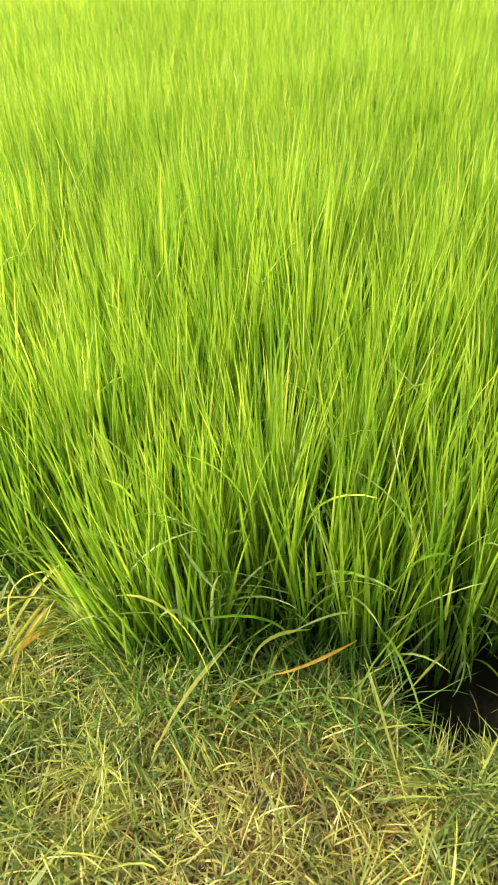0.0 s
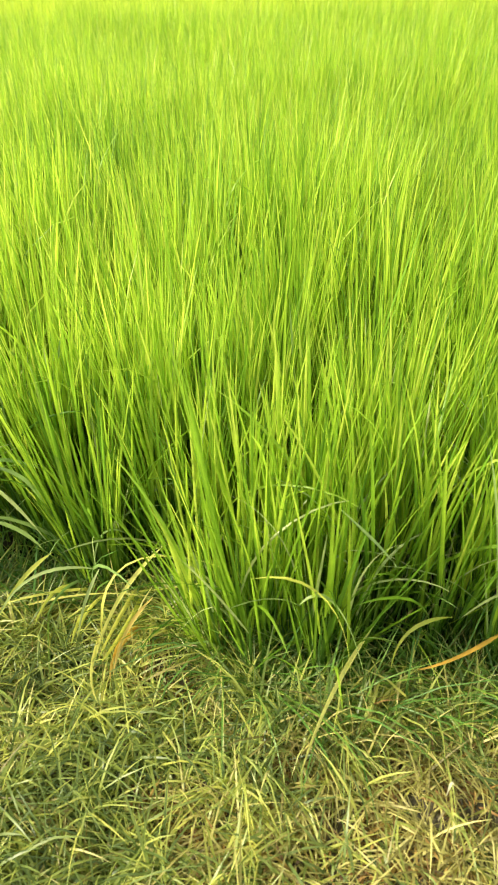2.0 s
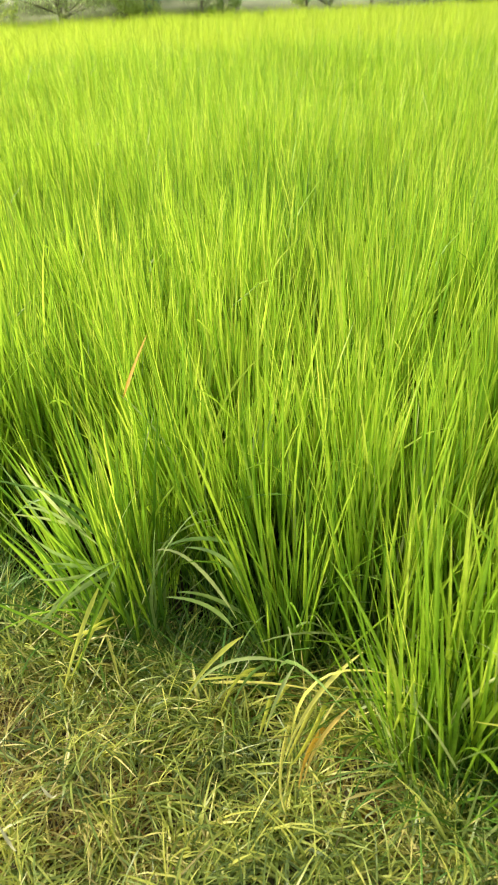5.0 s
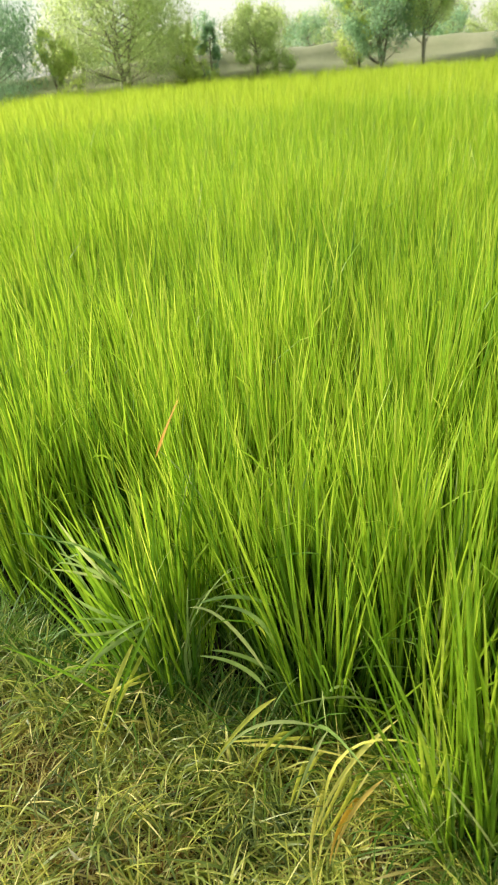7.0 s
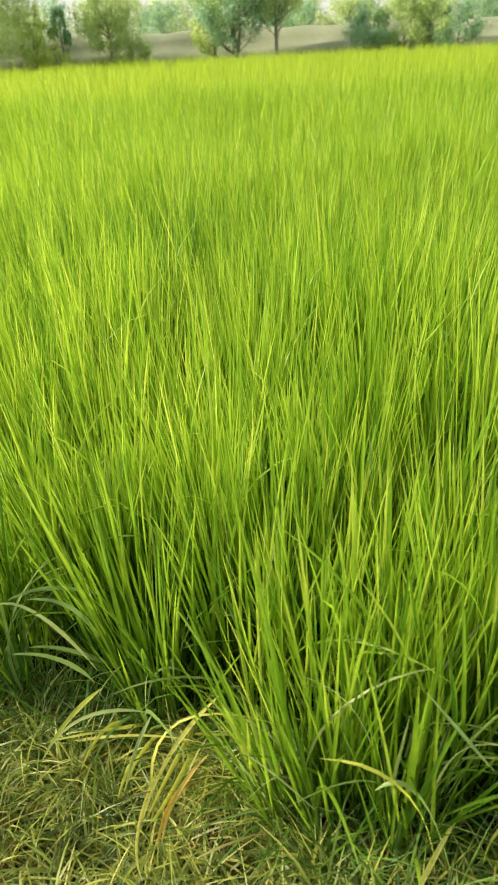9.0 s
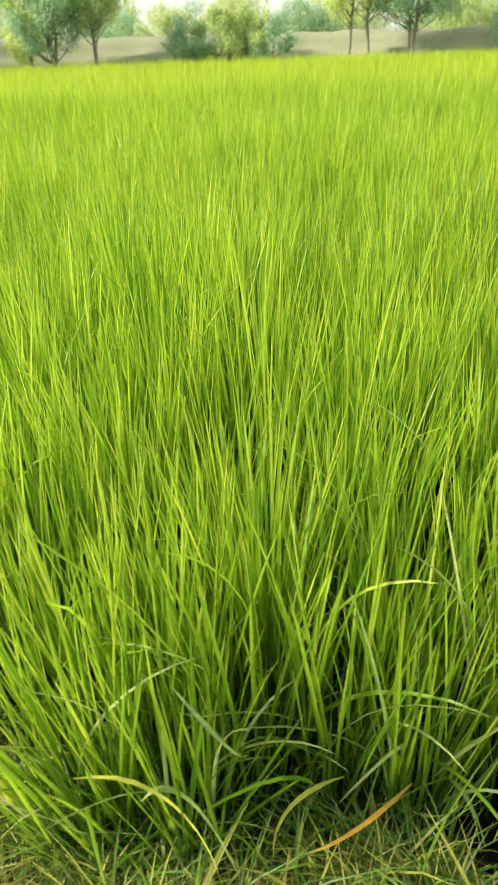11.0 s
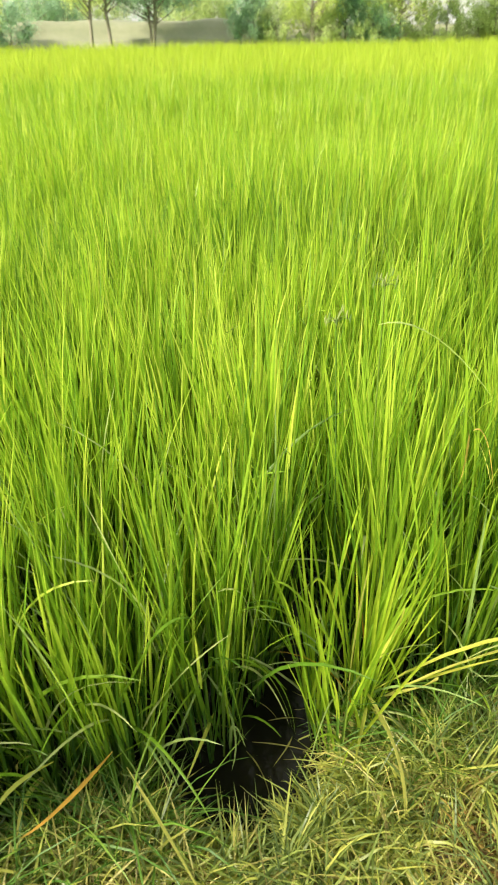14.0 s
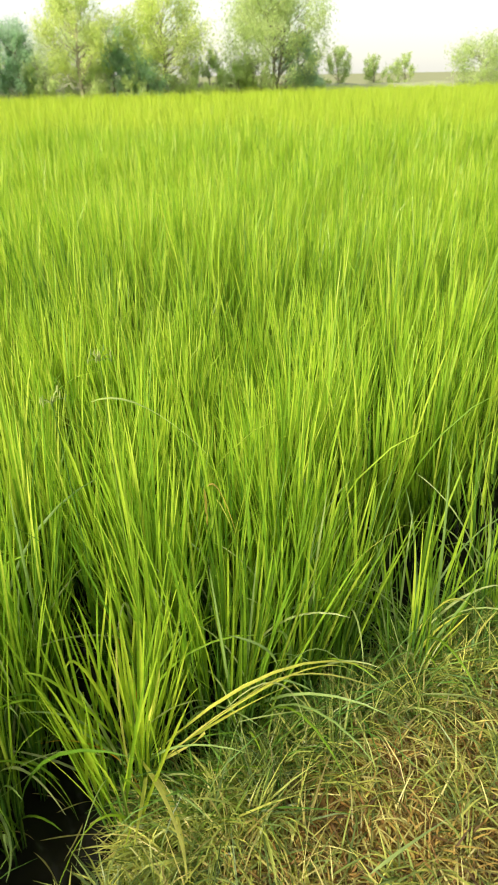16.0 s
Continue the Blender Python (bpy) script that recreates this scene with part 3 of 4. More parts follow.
def dryness(x, y):
    """Above 0 where the grass has dried to straw, below where it is still green."""
    f = 0.8 * np.sin(17 * x + 2 * np.sin(11 * y)) * np.sin(19 * y + 1.7 * np.sin(13 * x)) + 0.45 * np.sin(37 * x + 23 * y + 2 * np.sin(9 * x)) + 0.02
    for sx, sy, size, much in DRY_SPOTS:
        f = f + much * np.exp(-((x - sx) ** 2 + (y - sy) ** 2) / (size * size))
    return f


def lawn(name, count, mat, label, lo, hi, lie, width, x0=-1.9, x1=2.4, low=-0.95, patch=-9, want=0, seed=1, fringe=0.0, tuft_size=7, seg=3, main=None):
    """Grass in small tufts whose blades spread from one crown. want: +1 grows where it is dry, -1 where it is green."""
    r = np.random.default_rng(seed)
    cx = r.uniform(x0, x1, count // tuft_size)
    d = (-fringe if fringe else low) + r.uniform(0, 1, len(cx)) * (0.05 + (fringe if fringe else -low))
    d = d + r.normal(0, 0.02, len(cx))
    cy = bund_edge(cx) + d
    cphi, ctall = r.uniform(0, 2 * math.pi, len(cx)), r.uniform(0.6, 1.25, len(cx))
    open_soil = np.min([((cx - hx) ** 2 + (cy - hy) ** 2) / (hr * hr) for hx, hy, hr in HOLLOWS], 0)
    keep = dryness(cx, cy) * (want if want else 1) + r.normal(0, 0.45, len(cx)) > patch
    keep &= open_soil > r.uniform(0.2, 1.0, len(cx))
    inside = smooth01((cx + 1.9) / 0.4) * smooth01((2.4 - cx) / 0.4) * smooth01((d + 0.95) / 0.25)
    if main is not None:
        keep &= (r.uniform(0, 1, len(cx)) < inside) == main
    at = np.repeat(np.flatnonzero(keep), tuft_size)
    n = len(at)
    x, y = cx[at] + r.normal(0, 0.008, n), cy[at] + r.normal(0, 0.008, n)
    root = np.stack([x, y, np.maximum(bund_height(x, y), -0.13) - 0.004 + r.uniform(0, 0.012, n)], -1)
    theta = np.clip(r.normal(lie, 0.35, n), 0, 1.5)
    bend = r.uniform(0.3, 2.9, n) * np.clip(2.1 - theta, 0.1, 1.25)
    phi = np.where(r.uniform(0, 1, n) < 0.35, r.uniform(0, 2 * math.pi, n), cphi[at] + r.normal(0, 0.5, n))
    short = 1 - 0.72 * np.exp(-((x - 0.46) / 0.17) ** 4 - ((y - 0.80) / 0.10) ** 4)      # grazed down beside the open pool
    sets = blades(root, phi, theta, bend, r.uniform(lo, hi, n) * ctall[at] * short, r.uniform(0.6, 1.3, n) * width, seg=seg, twist=r.normal(0, 0.9, n), power=1.0)
    ob = new(name, mesh_from(name, *sets, mat))
    return tagged(ob, label, "grass", kind="stuff")


lawn("bund_grass", 84000, GRASS, "short tangled green grass on the bund", 0.06, 0.15, 0.7, 0.0046, patch=-0.3, want=-1, seed=11, main=True, seg=4)
lawn("dry_grass", 66000, STRAW, "dry straw-coloured trampled grass on the bund", 0.055, 0.13, 1.0, 0.0037, patch=-0.1, want=1, seed=12, main=True, seg=4)
lawn("withered_grass", 60000, BROWN, "withered brown grass thatch on the bund", 0.025, 0.07, 1.2, 0.0046, patch=0.35, want=1, seed=13, main=True)
lawn("edge_grass", 23000, GRASS, "taller green grass hanging over the water's edge", 0.07, 0.17, 0.5, 0.0046, seed=14, fringe=0.16)
lawn("edge_grass", 3500, STRAW, "yellowed long grass leaning at the foot of the rice", 0.08, 0.18, 0.6, 0.0042, seed=24, fringe=0.2)
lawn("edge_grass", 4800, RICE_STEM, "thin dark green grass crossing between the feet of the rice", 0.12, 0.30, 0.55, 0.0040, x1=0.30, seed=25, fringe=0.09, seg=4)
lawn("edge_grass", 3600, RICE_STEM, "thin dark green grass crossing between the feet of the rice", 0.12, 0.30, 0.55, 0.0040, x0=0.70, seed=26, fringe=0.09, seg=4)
lawn("dry_stalk", 1100, STRAW, "long pale straws lying across the grass", 0.12, 0.24, 1.35, 0.0034, seed=15, tuft_size=1)
lawn("bund_grass", 26000, GRASS, "short grass along the rest of the bund", 0.08, 0.18, 0.8, 0.018, x0=-8, x1=8, low=-2.3, seed=16, seg=2, main=False)
lawn("dry_grass", 8000, STRAW, "dry grass scattered along the rest of the bund", 0.06, 0.13, 1.0, 0.015, x0=-8, x1=8, low=-2.3, patch=0.0, seed=19, seg=2, main=False)
lawn("withered_grass", 22000, BROWN, "rusty brown thatch trampled flat at the bund's corner", 0.025, 0.08, 1.1, 0.005, x0=0.72, x1=1.75, low=-0.5, patch=-0.1, want=1, seed=17)
lawn("withered_grass", 900, BROWN, "rusty dead sheaths at the foot of the rice", 0.04, 0.12, 0.6, 0.005, x0=-0.06, x1=0.24, fringe=0.08, seed=18)
lawn("withered_grass", 900, BROWN, "brown dead sheaths between two rice plants", 0.04, 0.12, 0.7, 0.005, x0=-0.68, x1=-0.42, fringe=0.12, seed=21)
lawn("withered_grass", 300, STRAW, "yellowed sheaths at the foot of the small rice plant", 0.05, 0.13, 0.5, 0.005, x0=0.63, x1=0.76, fringe=0.02, seed=22)

# ---- trees beyond the field ----


def limb(points, radii, sides=6):
    v, q = [], []
    pts = [Vector(p) for p in points]
    for i, p in enumerate(pts):
        d = (pts[min(i + 1, len(pts) - 1)] - pts[max(i - 1, 0)]).normalized()
        a = d.orthogonal().normalized()
        b = d.cross(a)
        for k in range(sides):
            ang = 2 * math.pi * k / sides
            v.append(p + radii[i] * (math.cos(ang) * a + math.sin(ang) * b))
    for i in range(len(pts) - 1):
        for k in range(sides):
            q.append((i * sides + k, i * sides + (k + 1) % sides, (i + 1) * sides + (k + 1) % sides, (i + 1) * sides + k))
    return np.array([tuple(p) for p in v]), np.array(q, int), np.zeros((0, 3), int)


def tree(bearing_deg, dist, tall, crown, low, leaf, bark, label, seed, dense=1.0, leaf_size=0.17, base=0.1, trunks=1):
    """A tree: tapered trunk and limbs, and a crown of small leaves in clumps that fill an uneven envelope. low: where the crown begins, as a share of the height."""
    r = np.random.default_rng(seed)
    b = radians(bearing_deg - 1.4)
    # those of the near row stand on the verge in front of the bank
    margin = float(far_edge(bearing_deg - 1.4))
    far = margin + 1.0 + 0.4 * min(3.0, dist - 33) if dist < 39 else max(dist * 1.17, margin + 3.0)
    dist, tall, crown = far, tall * far / dist, crown * far / dist
    thing = new("tree")
    thing.location = (-math.sin(b) * dist, math.cos(b) * dist, base)
    tagged(thing, label, "tree", "trees beyond the field")
    w = 0.016 * tall + 0.02
    # clump centres: denser towards the shell, with bumps in the envelope
    count = int(np.clip(16 + 7 * crown * tall * dense, 18, 110))
    h = r.uniform(0, 1, count) ** 0.8
    a = r.uniform(0, 2 * math.pi, count)
    profile = np.sqrt(np.clip(1 - (np.abs(h - 0.38) / np.where(h < 0.38, 0.46, 0.66)) ** 2, 0.02, 1))
    bump = 1 + 0.22 * np.sin(3 * a + seed) * np.sin(5 * h + seed) + r.normal(0, 0.10, count)
    rad = crown * profile * bump * r.uniform(0.15, 1, count) ** 0.45
    at = np.stack([rad * np.cos(a), rad * np.sin(a), tall * (low + (0.96 - low) * h)], -1)
    size = crown * r.uniform(0.20, 0.36, count) * (0.6 + 0.4 * profile)
    sets, boughs = [], []
    stems = [np.array([0.0, 0.0])] if trunks == 1 else [np.array([math.cos(2.1 * k + seed), math.sin(2.1 * k + seed)]) * crown * 0.35 for k in range(trunks)]
    tops = []
    for k, s in enumerate(stems):
        top = np.array([s[0] + r.normal(0, 0.05 * tall), s[1] + r.normal(0, 0.05 * tall), tall * (0.86 if trunks == 1 else 0.75)])
        mid = np.array([s[0] * 0.35 + r.normal(0, 0.03 * tall), s[1] * 0.35 + r.normal(0, 0.03 * tall), tall * 0.36])
        ww = w if trunks == 1 else w * 0.75
        sets.append(limb([(s[0] * 0.05, s[1] * 0.05, -0.4), (s[0] * 0.06, s[1] * 0.06, 0.0), mid, (mid + top) / 2, top], [ww * 1.35, ww, ww * 0.72, ww * 0.45, ww * 0.12], 7))
        tops.append((mid, top))
    for i in range(0, count, 2):
        mid, top = tops[i % len(tops)]
        up = np.clip(at[i, 2] / tall - 0.22, 0.08, 0.8)
        foot = mid * (up / 0.36) if up < 0.36 else mid + (top - mid) * min(1, (up - 0.36) / 0.45)
        foot = np.array([foot[0], foot[1], up * tall])
        bow = foot * 0.45 + at[i] * 0.55 + np.array([0, 0, -0.02 * tall])
        (boughs if dist < 60 and i % 8 == 0 and len(boughs) < 8 else sets).append(limb([foot, bow, at[i]], [w * 0.34, w * 0.2, w * 0.05], 4))
    stem = part("trunk", mesh_from("trunk", *joined(sets), bark), thing)
    for bough in boughs:
        part("limb", mesh_from("limb", *bough, bark), stem)
    share = size ** 2
    n = int((1750 if dist < 60 else 600) * crown * tall * dense)
    pick = r.choice(count, n, p=share / share.sum())
    # leaves strung along twigs that run outwards and up from each clump
    twigs = 9
    out = at - np.array([0.0, 0.0, tall * low * 0.7])
    out = out / np.linalg.norm(out, axis=1)[:, None] + np.array([0, 0, 0.25])
    way = out[:, None] + r.normal(0, 0.55, (count, twigs, 3))
    way /= np.linalg.norm(way, axis=2)[..., None]
    along = (r.uniform(-0.8, 1.2, n) * size[pick])[:, None]
    root = at[pick] + way[pick, r.integers(0, twigs, n)] * along + r.normal(0, 0.3, (n, 3)) * size[pick][:, None]
    root[:, 2] = np.maximum(root[:, 2], 0.06)
    long = leaf_size * r.uniform(0.6, 1.35, n) * (1 if dist < 60 else 1.5)
    part("crown", mesh_from("crown", *blades(root, r.uniform(0, 2 * math.pi, n), r.uniform(0.4, 2.5, n), np.zeros(n), long, long * 0.6, seg=1), leaf, False), thing)
    return thing


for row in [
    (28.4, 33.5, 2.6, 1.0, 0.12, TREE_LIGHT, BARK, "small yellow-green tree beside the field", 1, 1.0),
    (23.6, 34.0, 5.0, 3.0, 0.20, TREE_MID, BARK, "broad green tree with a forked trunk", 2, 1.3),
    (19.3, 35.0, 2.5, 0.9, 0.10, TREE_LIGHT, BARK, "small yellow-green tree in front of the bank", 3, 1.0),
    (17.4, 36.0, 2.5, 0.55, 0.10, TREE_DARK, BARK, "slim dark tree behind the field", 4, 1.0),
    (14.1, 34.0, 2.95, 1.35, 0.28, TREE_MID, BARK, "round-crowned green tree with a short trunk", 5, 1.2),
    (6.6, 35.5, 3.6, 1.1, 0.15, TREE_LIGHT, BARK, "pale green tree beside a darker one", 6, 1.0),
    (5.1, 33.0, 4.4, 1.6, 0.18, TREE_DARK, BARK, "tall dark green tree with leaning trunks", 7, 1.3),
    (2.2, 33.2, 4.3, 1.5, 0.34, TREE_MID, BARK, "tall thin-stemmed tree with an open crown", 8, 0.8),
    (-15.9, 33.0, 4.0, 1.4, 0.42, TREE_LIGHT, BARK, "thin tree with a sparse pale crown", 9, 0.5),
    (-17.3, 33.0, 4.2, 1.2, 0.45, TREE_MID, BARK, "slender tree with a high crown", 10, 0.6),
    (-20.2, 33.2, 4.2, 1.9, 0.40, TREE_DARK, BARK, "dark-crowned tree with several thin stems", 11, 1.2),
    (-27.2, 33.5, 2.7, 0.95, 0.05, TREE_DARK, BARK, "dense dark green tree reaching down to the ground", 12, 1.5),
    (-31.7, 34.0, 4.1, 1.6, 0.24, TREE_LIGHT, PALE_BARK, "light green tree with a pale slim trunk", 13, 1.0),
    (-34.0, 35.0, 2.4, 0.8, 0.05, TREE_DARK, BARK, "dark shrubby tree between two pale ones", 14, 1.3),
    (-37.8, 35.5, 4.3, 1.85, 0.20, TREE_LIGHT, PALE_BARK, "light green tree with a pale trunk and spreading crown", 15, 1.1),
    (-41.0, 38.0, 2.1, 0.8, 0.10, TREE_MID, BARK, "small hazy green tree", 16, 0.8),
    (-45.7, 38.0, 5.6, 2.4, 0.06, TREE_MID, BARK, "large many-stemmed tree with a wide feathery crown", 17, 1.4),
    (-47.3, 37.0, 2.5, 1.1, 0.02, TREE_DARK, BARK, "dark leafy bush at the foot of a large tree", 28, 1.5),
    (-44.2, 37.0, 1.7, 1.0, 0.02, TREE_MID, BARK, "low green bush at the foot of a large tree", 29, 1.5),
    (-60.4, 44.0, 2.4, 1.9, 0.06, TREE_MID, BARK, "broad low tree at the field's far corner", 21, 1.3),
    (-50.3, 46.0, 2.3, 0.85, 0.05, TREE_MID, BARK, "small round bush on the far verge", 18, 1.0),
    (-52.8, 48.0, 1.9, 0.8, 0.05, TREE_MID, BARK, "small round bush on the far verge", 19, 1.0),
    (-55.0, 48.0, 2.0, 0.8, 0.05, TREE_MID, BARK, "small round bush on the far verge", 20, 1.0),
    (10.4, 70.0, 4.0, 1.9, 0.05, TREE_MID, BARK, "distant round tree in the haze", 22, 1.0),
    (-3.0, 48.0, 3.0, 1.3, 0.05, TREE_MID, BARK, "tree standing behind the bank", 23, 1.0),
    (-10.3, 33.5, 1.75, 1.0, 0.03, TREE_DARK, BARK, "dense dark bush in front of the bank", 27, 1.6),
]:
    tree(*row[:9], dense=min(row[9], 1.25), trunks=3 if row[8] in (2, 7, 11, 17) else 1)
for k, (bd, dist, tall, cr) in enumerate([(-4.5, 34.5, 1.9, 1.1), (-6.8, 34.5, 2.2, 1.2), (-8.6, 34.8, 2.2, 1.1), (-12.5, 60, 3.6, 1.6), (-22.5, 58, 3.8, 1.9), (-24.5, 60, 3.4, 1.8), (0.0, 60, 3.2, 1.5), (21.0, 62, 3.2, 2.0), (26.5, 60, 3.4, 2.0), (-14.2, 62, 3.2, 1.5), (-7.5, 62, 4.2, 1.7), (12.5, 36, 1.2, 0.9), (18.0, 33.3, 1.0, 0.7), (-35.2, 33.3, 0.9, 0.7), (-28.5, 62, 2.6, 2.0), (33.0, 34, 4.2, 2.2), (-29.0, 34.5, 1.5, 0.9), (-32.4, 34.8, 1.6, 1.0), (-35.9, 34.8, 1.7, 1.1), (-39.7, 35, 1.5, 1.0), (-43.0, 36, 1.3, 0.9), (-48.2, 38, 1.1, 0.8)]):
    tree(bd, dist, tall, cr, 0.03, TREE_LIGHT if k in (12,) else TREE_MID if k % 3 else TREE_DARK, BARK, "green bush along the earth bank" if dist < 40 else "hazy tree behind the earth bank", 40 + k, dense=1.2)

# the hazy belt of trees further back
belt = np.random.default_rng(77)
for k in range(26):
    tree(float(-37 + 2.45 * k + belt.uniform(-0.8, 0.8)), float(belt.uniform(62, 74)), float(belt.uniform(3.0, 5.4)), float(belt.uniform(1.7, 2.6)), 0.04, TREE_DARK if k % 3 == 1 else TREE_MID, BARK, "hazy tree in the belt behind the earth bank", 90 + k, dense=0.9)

# rank grass and low weeds along the far verge
vr = np.random.default_rng(5)
vn = 15000
vb = vr.uniform(-72, 55, vn)
vu = np.radians(vb) * 38
vroot = np.stack([*polar(vb, far_edge(vb) + 0.1 + 2.9 * vr.uniform(0, 1, vn) ** 1.3), np.full(vn, 0.08)], -1)
vtall = vr.uniform(0.15, 0.5, vn) * (0.8 + 0.5 * np.sin(0.7 * vu) * np.sin(1.9 * vu + 1))
verge_grass = new("verge_grass", mesh_from("verge_grass", *blades(vroot, vr.uniform(0, 6.28, vn), vr.uniform(0.05, 0.6, vn), np.full(vn, 0.4), np.abs(vtall) + 0.1, vr.uniform(0.03, 0.06, vn), seg=2), TREE_MID))
tagged(verge_grass, "rank green grass and weeds along the far verge", "grass", kind="stuff")

# ---- bent, ageing and fallen rice leaves ----


def bowed(root, mid, tip, width, mat, origin=(0, 0, 0), seg=10, fold=0.3, roll=0.0):
    """A leaf that runs from root over mid to tip."""
    a, b, c = (np.array(p, float) - np.array(origin) for p in (root, mid, tip))
    ctrl = 2 * b - (a + c) / 2
    s = np.linspace(0, 1, seg + 1)[:, None]
    pts = (1 - s) ** 2 * a + 2 * s * (1 - s) * ctrl + s * s * c
    tan = np.gradient(pts, axis=0)
    tan /= np.linalg.norm(tan, axis=1)[:, None]
    side = np.cross(tan, (0.15, -0.25, 1.0))
    side /= np.linalg.norm(side, axis=1)[:, None] + 1e-9
    nrm = np.cross(side, tan)
    ang = roll + 0.5 * np.sin(2.2 * s)
    side, nrm = side * np.cos(ang) + nrm * np.sin(ang), nrm * np.cos(ang) - side * np.sin(ang)
    w = width / 2 * np.minimum(1, 0.12 + 3.5 * s) * np.clip(1 - s, 0.0, 1) ** 0.5
    rows = np.stack([pts - side * w + nrm * w * fold, pts, pts + side * w + nrm * w * fold], 1)
    v = np.concatenate([rows[:-1].reshape(-1, 3), pts[-1:]])
    q = [(i * 3 + j, i * 3 + j + 1, i * 3 + j + 4, i * 3 + j + 3) for i in range(seg - 1) for j in (0, 1)]
    t = [((seg - 1) * 3 + j, (seg - 1) * 3 + j + 1, seg * 3) for j in (0, 1)]
    return mesh_from("leaf", v, np.array(q), np.array(t), mat)


def plant_leaf(root, mid, tip, width, mat, label="", roll=0.0):
    """A bent leaf that belongs to the plant nearest its root."""
    plant = min(front_plants, key=lambda p: (p.location.x - root[0]) ** 2 + (p.location.y - root[1]) ** 2)
    part("leaf", bowed(root, mid, tip, width, mat, plant.location, roll=roll), plant, label)


def fallen_leaf(root, mid, tip, width, mat, label):
    ob = new("fallen_leaf", bowed((0, 0, 0), np.subtract(mid, root), np.subtract(tip, root), width, mat, fold=0.15))
    ob.location = root
    tagged(ob, label, "leaf", "fallen rice leaves")


YELLOWED, BROWNED = "yellowed bent leaf", "orange-brown withered leaf"
plant_leaf((-0.02, 0.91, 0.12), (-0.118, 0.778, 0.115), (-0.184, 0.667, 0.065), 0.010, RICE_YELLOW, YELLOWED)
plant_leaf((-0.243, 0.87, 0.30), (-0.128, 0.822, 0.29), (-0.072, 0.83, 0.05), 0.008, RICE_YELLOW, "pale arching leaf")
plant_leaf((0.225, 0.89, 0.12), (0.121, 0.846, 0.105), (0.048, 0.848, 0.07), 0.009, RICE_DEAD, BROWNED)
plant_leaf((0.13, 0.92, 0.12), (0.036, 0.881, 0.135), (0.005, 0.857, 0.06), 0.009, RICE_YELLOW, YELLOWED)
plant_leaf((0.24, 0.87, 0.09), (0.261, 0.701, 0.08), (0.277, 0.574, 0.06), 0.008, RICE_YELLOW, YELLOWED)
plant_leaf((0.274, 0.87, 0.14), (0.283, 0.822, 0.14), (0.305, 0.809, 0.04), 0.008, RICE_OLD, "pale hanging leaf")
plant_leaf((0.28, 0.93, 0.08), (0.356, 0.847, 0.30), (0.408, 0.795, 0.41), 0.009, RICE)
plant_leaf((0.30, 0.91, 0.30), (0.372, 0.886, 0.37), (0.414, 0.883, 0.29), 0.009, RICE)
plant_leaf((0.42, 0.90, 0.24), (0.438, 0.857, 0.20), (0.456, 0.839, 0.03), 0.009, RICE)
plant_leaf((-0.109, 0.866, 0.44), (-0.057, 0.789, 0.42), (-0.031, 0.819, 0.36), 0.008, RICE_OLD, "pale curled leaf")
plant_leaf((-0.40, 1.06, 0.20), (-0.484, 0.992, 0.135), (-0.529, 0.914, 0.06), 0.010, RICE_YELLOW, YELLOWED)
plant_leaf((-0.418, 0.98, 0.15), (-0.468, 0.93, 0.115), (-0.492, 0.879, 0.06), 0.009, RICE_DEAD, BROWNED)
plant_leaf((-0.52, 0.96, 0.05), (-0.454, 0.965, 0.25), (-0.279, 0.982, 0.21), 0.008, RICE_YELLOW, YELLOWED)
plant_leaf((-0.53, 1.06, 0.15), (-0.647, 1.042, 0.155), (-0.727, 1.009, 0.07), 0.008, RICE_OLD, YELLOWED)
plant_leaf((-0.772, 1.066, 0.696), (-0.757, 1.092, 0.736), (-0.741, 1.119, 0.774), 0.007, RICE_DEAD, "orange withered leaf tip")
plant_leaf((-0.83, 1.08, 0.36), (-0.917, 1.047, 0.31), (-0.993, 1.063, 0.18), 0.008, RICE)
plant_leaf((-0.83, 1.08, 0.36), (-0.874, 1.042, 0.27), (-0.957, 1.044, 0.06), 0.008, RICE)
plant_leaf((-0.82, 1.22, 0.02), (-0.79, 1.187, 0.28), (-0.671, 1.161, 0.45), 0.009, RICE)
plant_leaf((-0.874, 1.14, 0.30), (-0.963, 1.142, 0.43), (-1.12, 1.155, 0.46), 0.008, RICE)
plant_leaf((-0.879, 1.15, 0.32), (-0.976, 1.149, 0.43), (-1.12, 1.162, 0.30), 0.008, RICE)
plant_leaf((-0.52, 1.04, 0.17), (-0.548, 1.001, 0.125), (-0.567, 0.971, 0.06), 0.008, RICE_OLD, YELLOWED)
plant_leaf((0.715, 0.81, 0.06), (0.956, 0.614, 0.285), (1.183, 0.50, 0.08), 0.013, RICE_YELLOW, "long yellow leaf bowed down onto the grass")
plant_leaf((0.80, 0.75, 0.12), (0.963, 0.619, 0.26), (1.065, 0.56, 0.20), 0.008, RICE_YELLOW, YELLOWED)
plant_leaf((0.695, 0.82, 0.10), (0.664, 0.672, 0.105), (0.621, 0.576, 0.06), 0.013, RICE_YELLOW, "pale hanging leaf")
plant_leaf((1.34, 0.605, -0.04), (1.372, 0.556, 0.08), (1.387, 0.502, 0.20), 0.012, RICE_YELLOW, "yellow-orange leaf")
plant_leaf((1.109, 0.72, 0.27), (1.182, 0.641, 0.31), (1.268, 0.586, 0.21), 0.009, RICE)
plant_leaf((1.34, 0.59, 0.12), (1.377, 0.533, 0.225), (1.455, 0.478, 0.10), 0.010, RICE_YELLOW, YELLOWED)
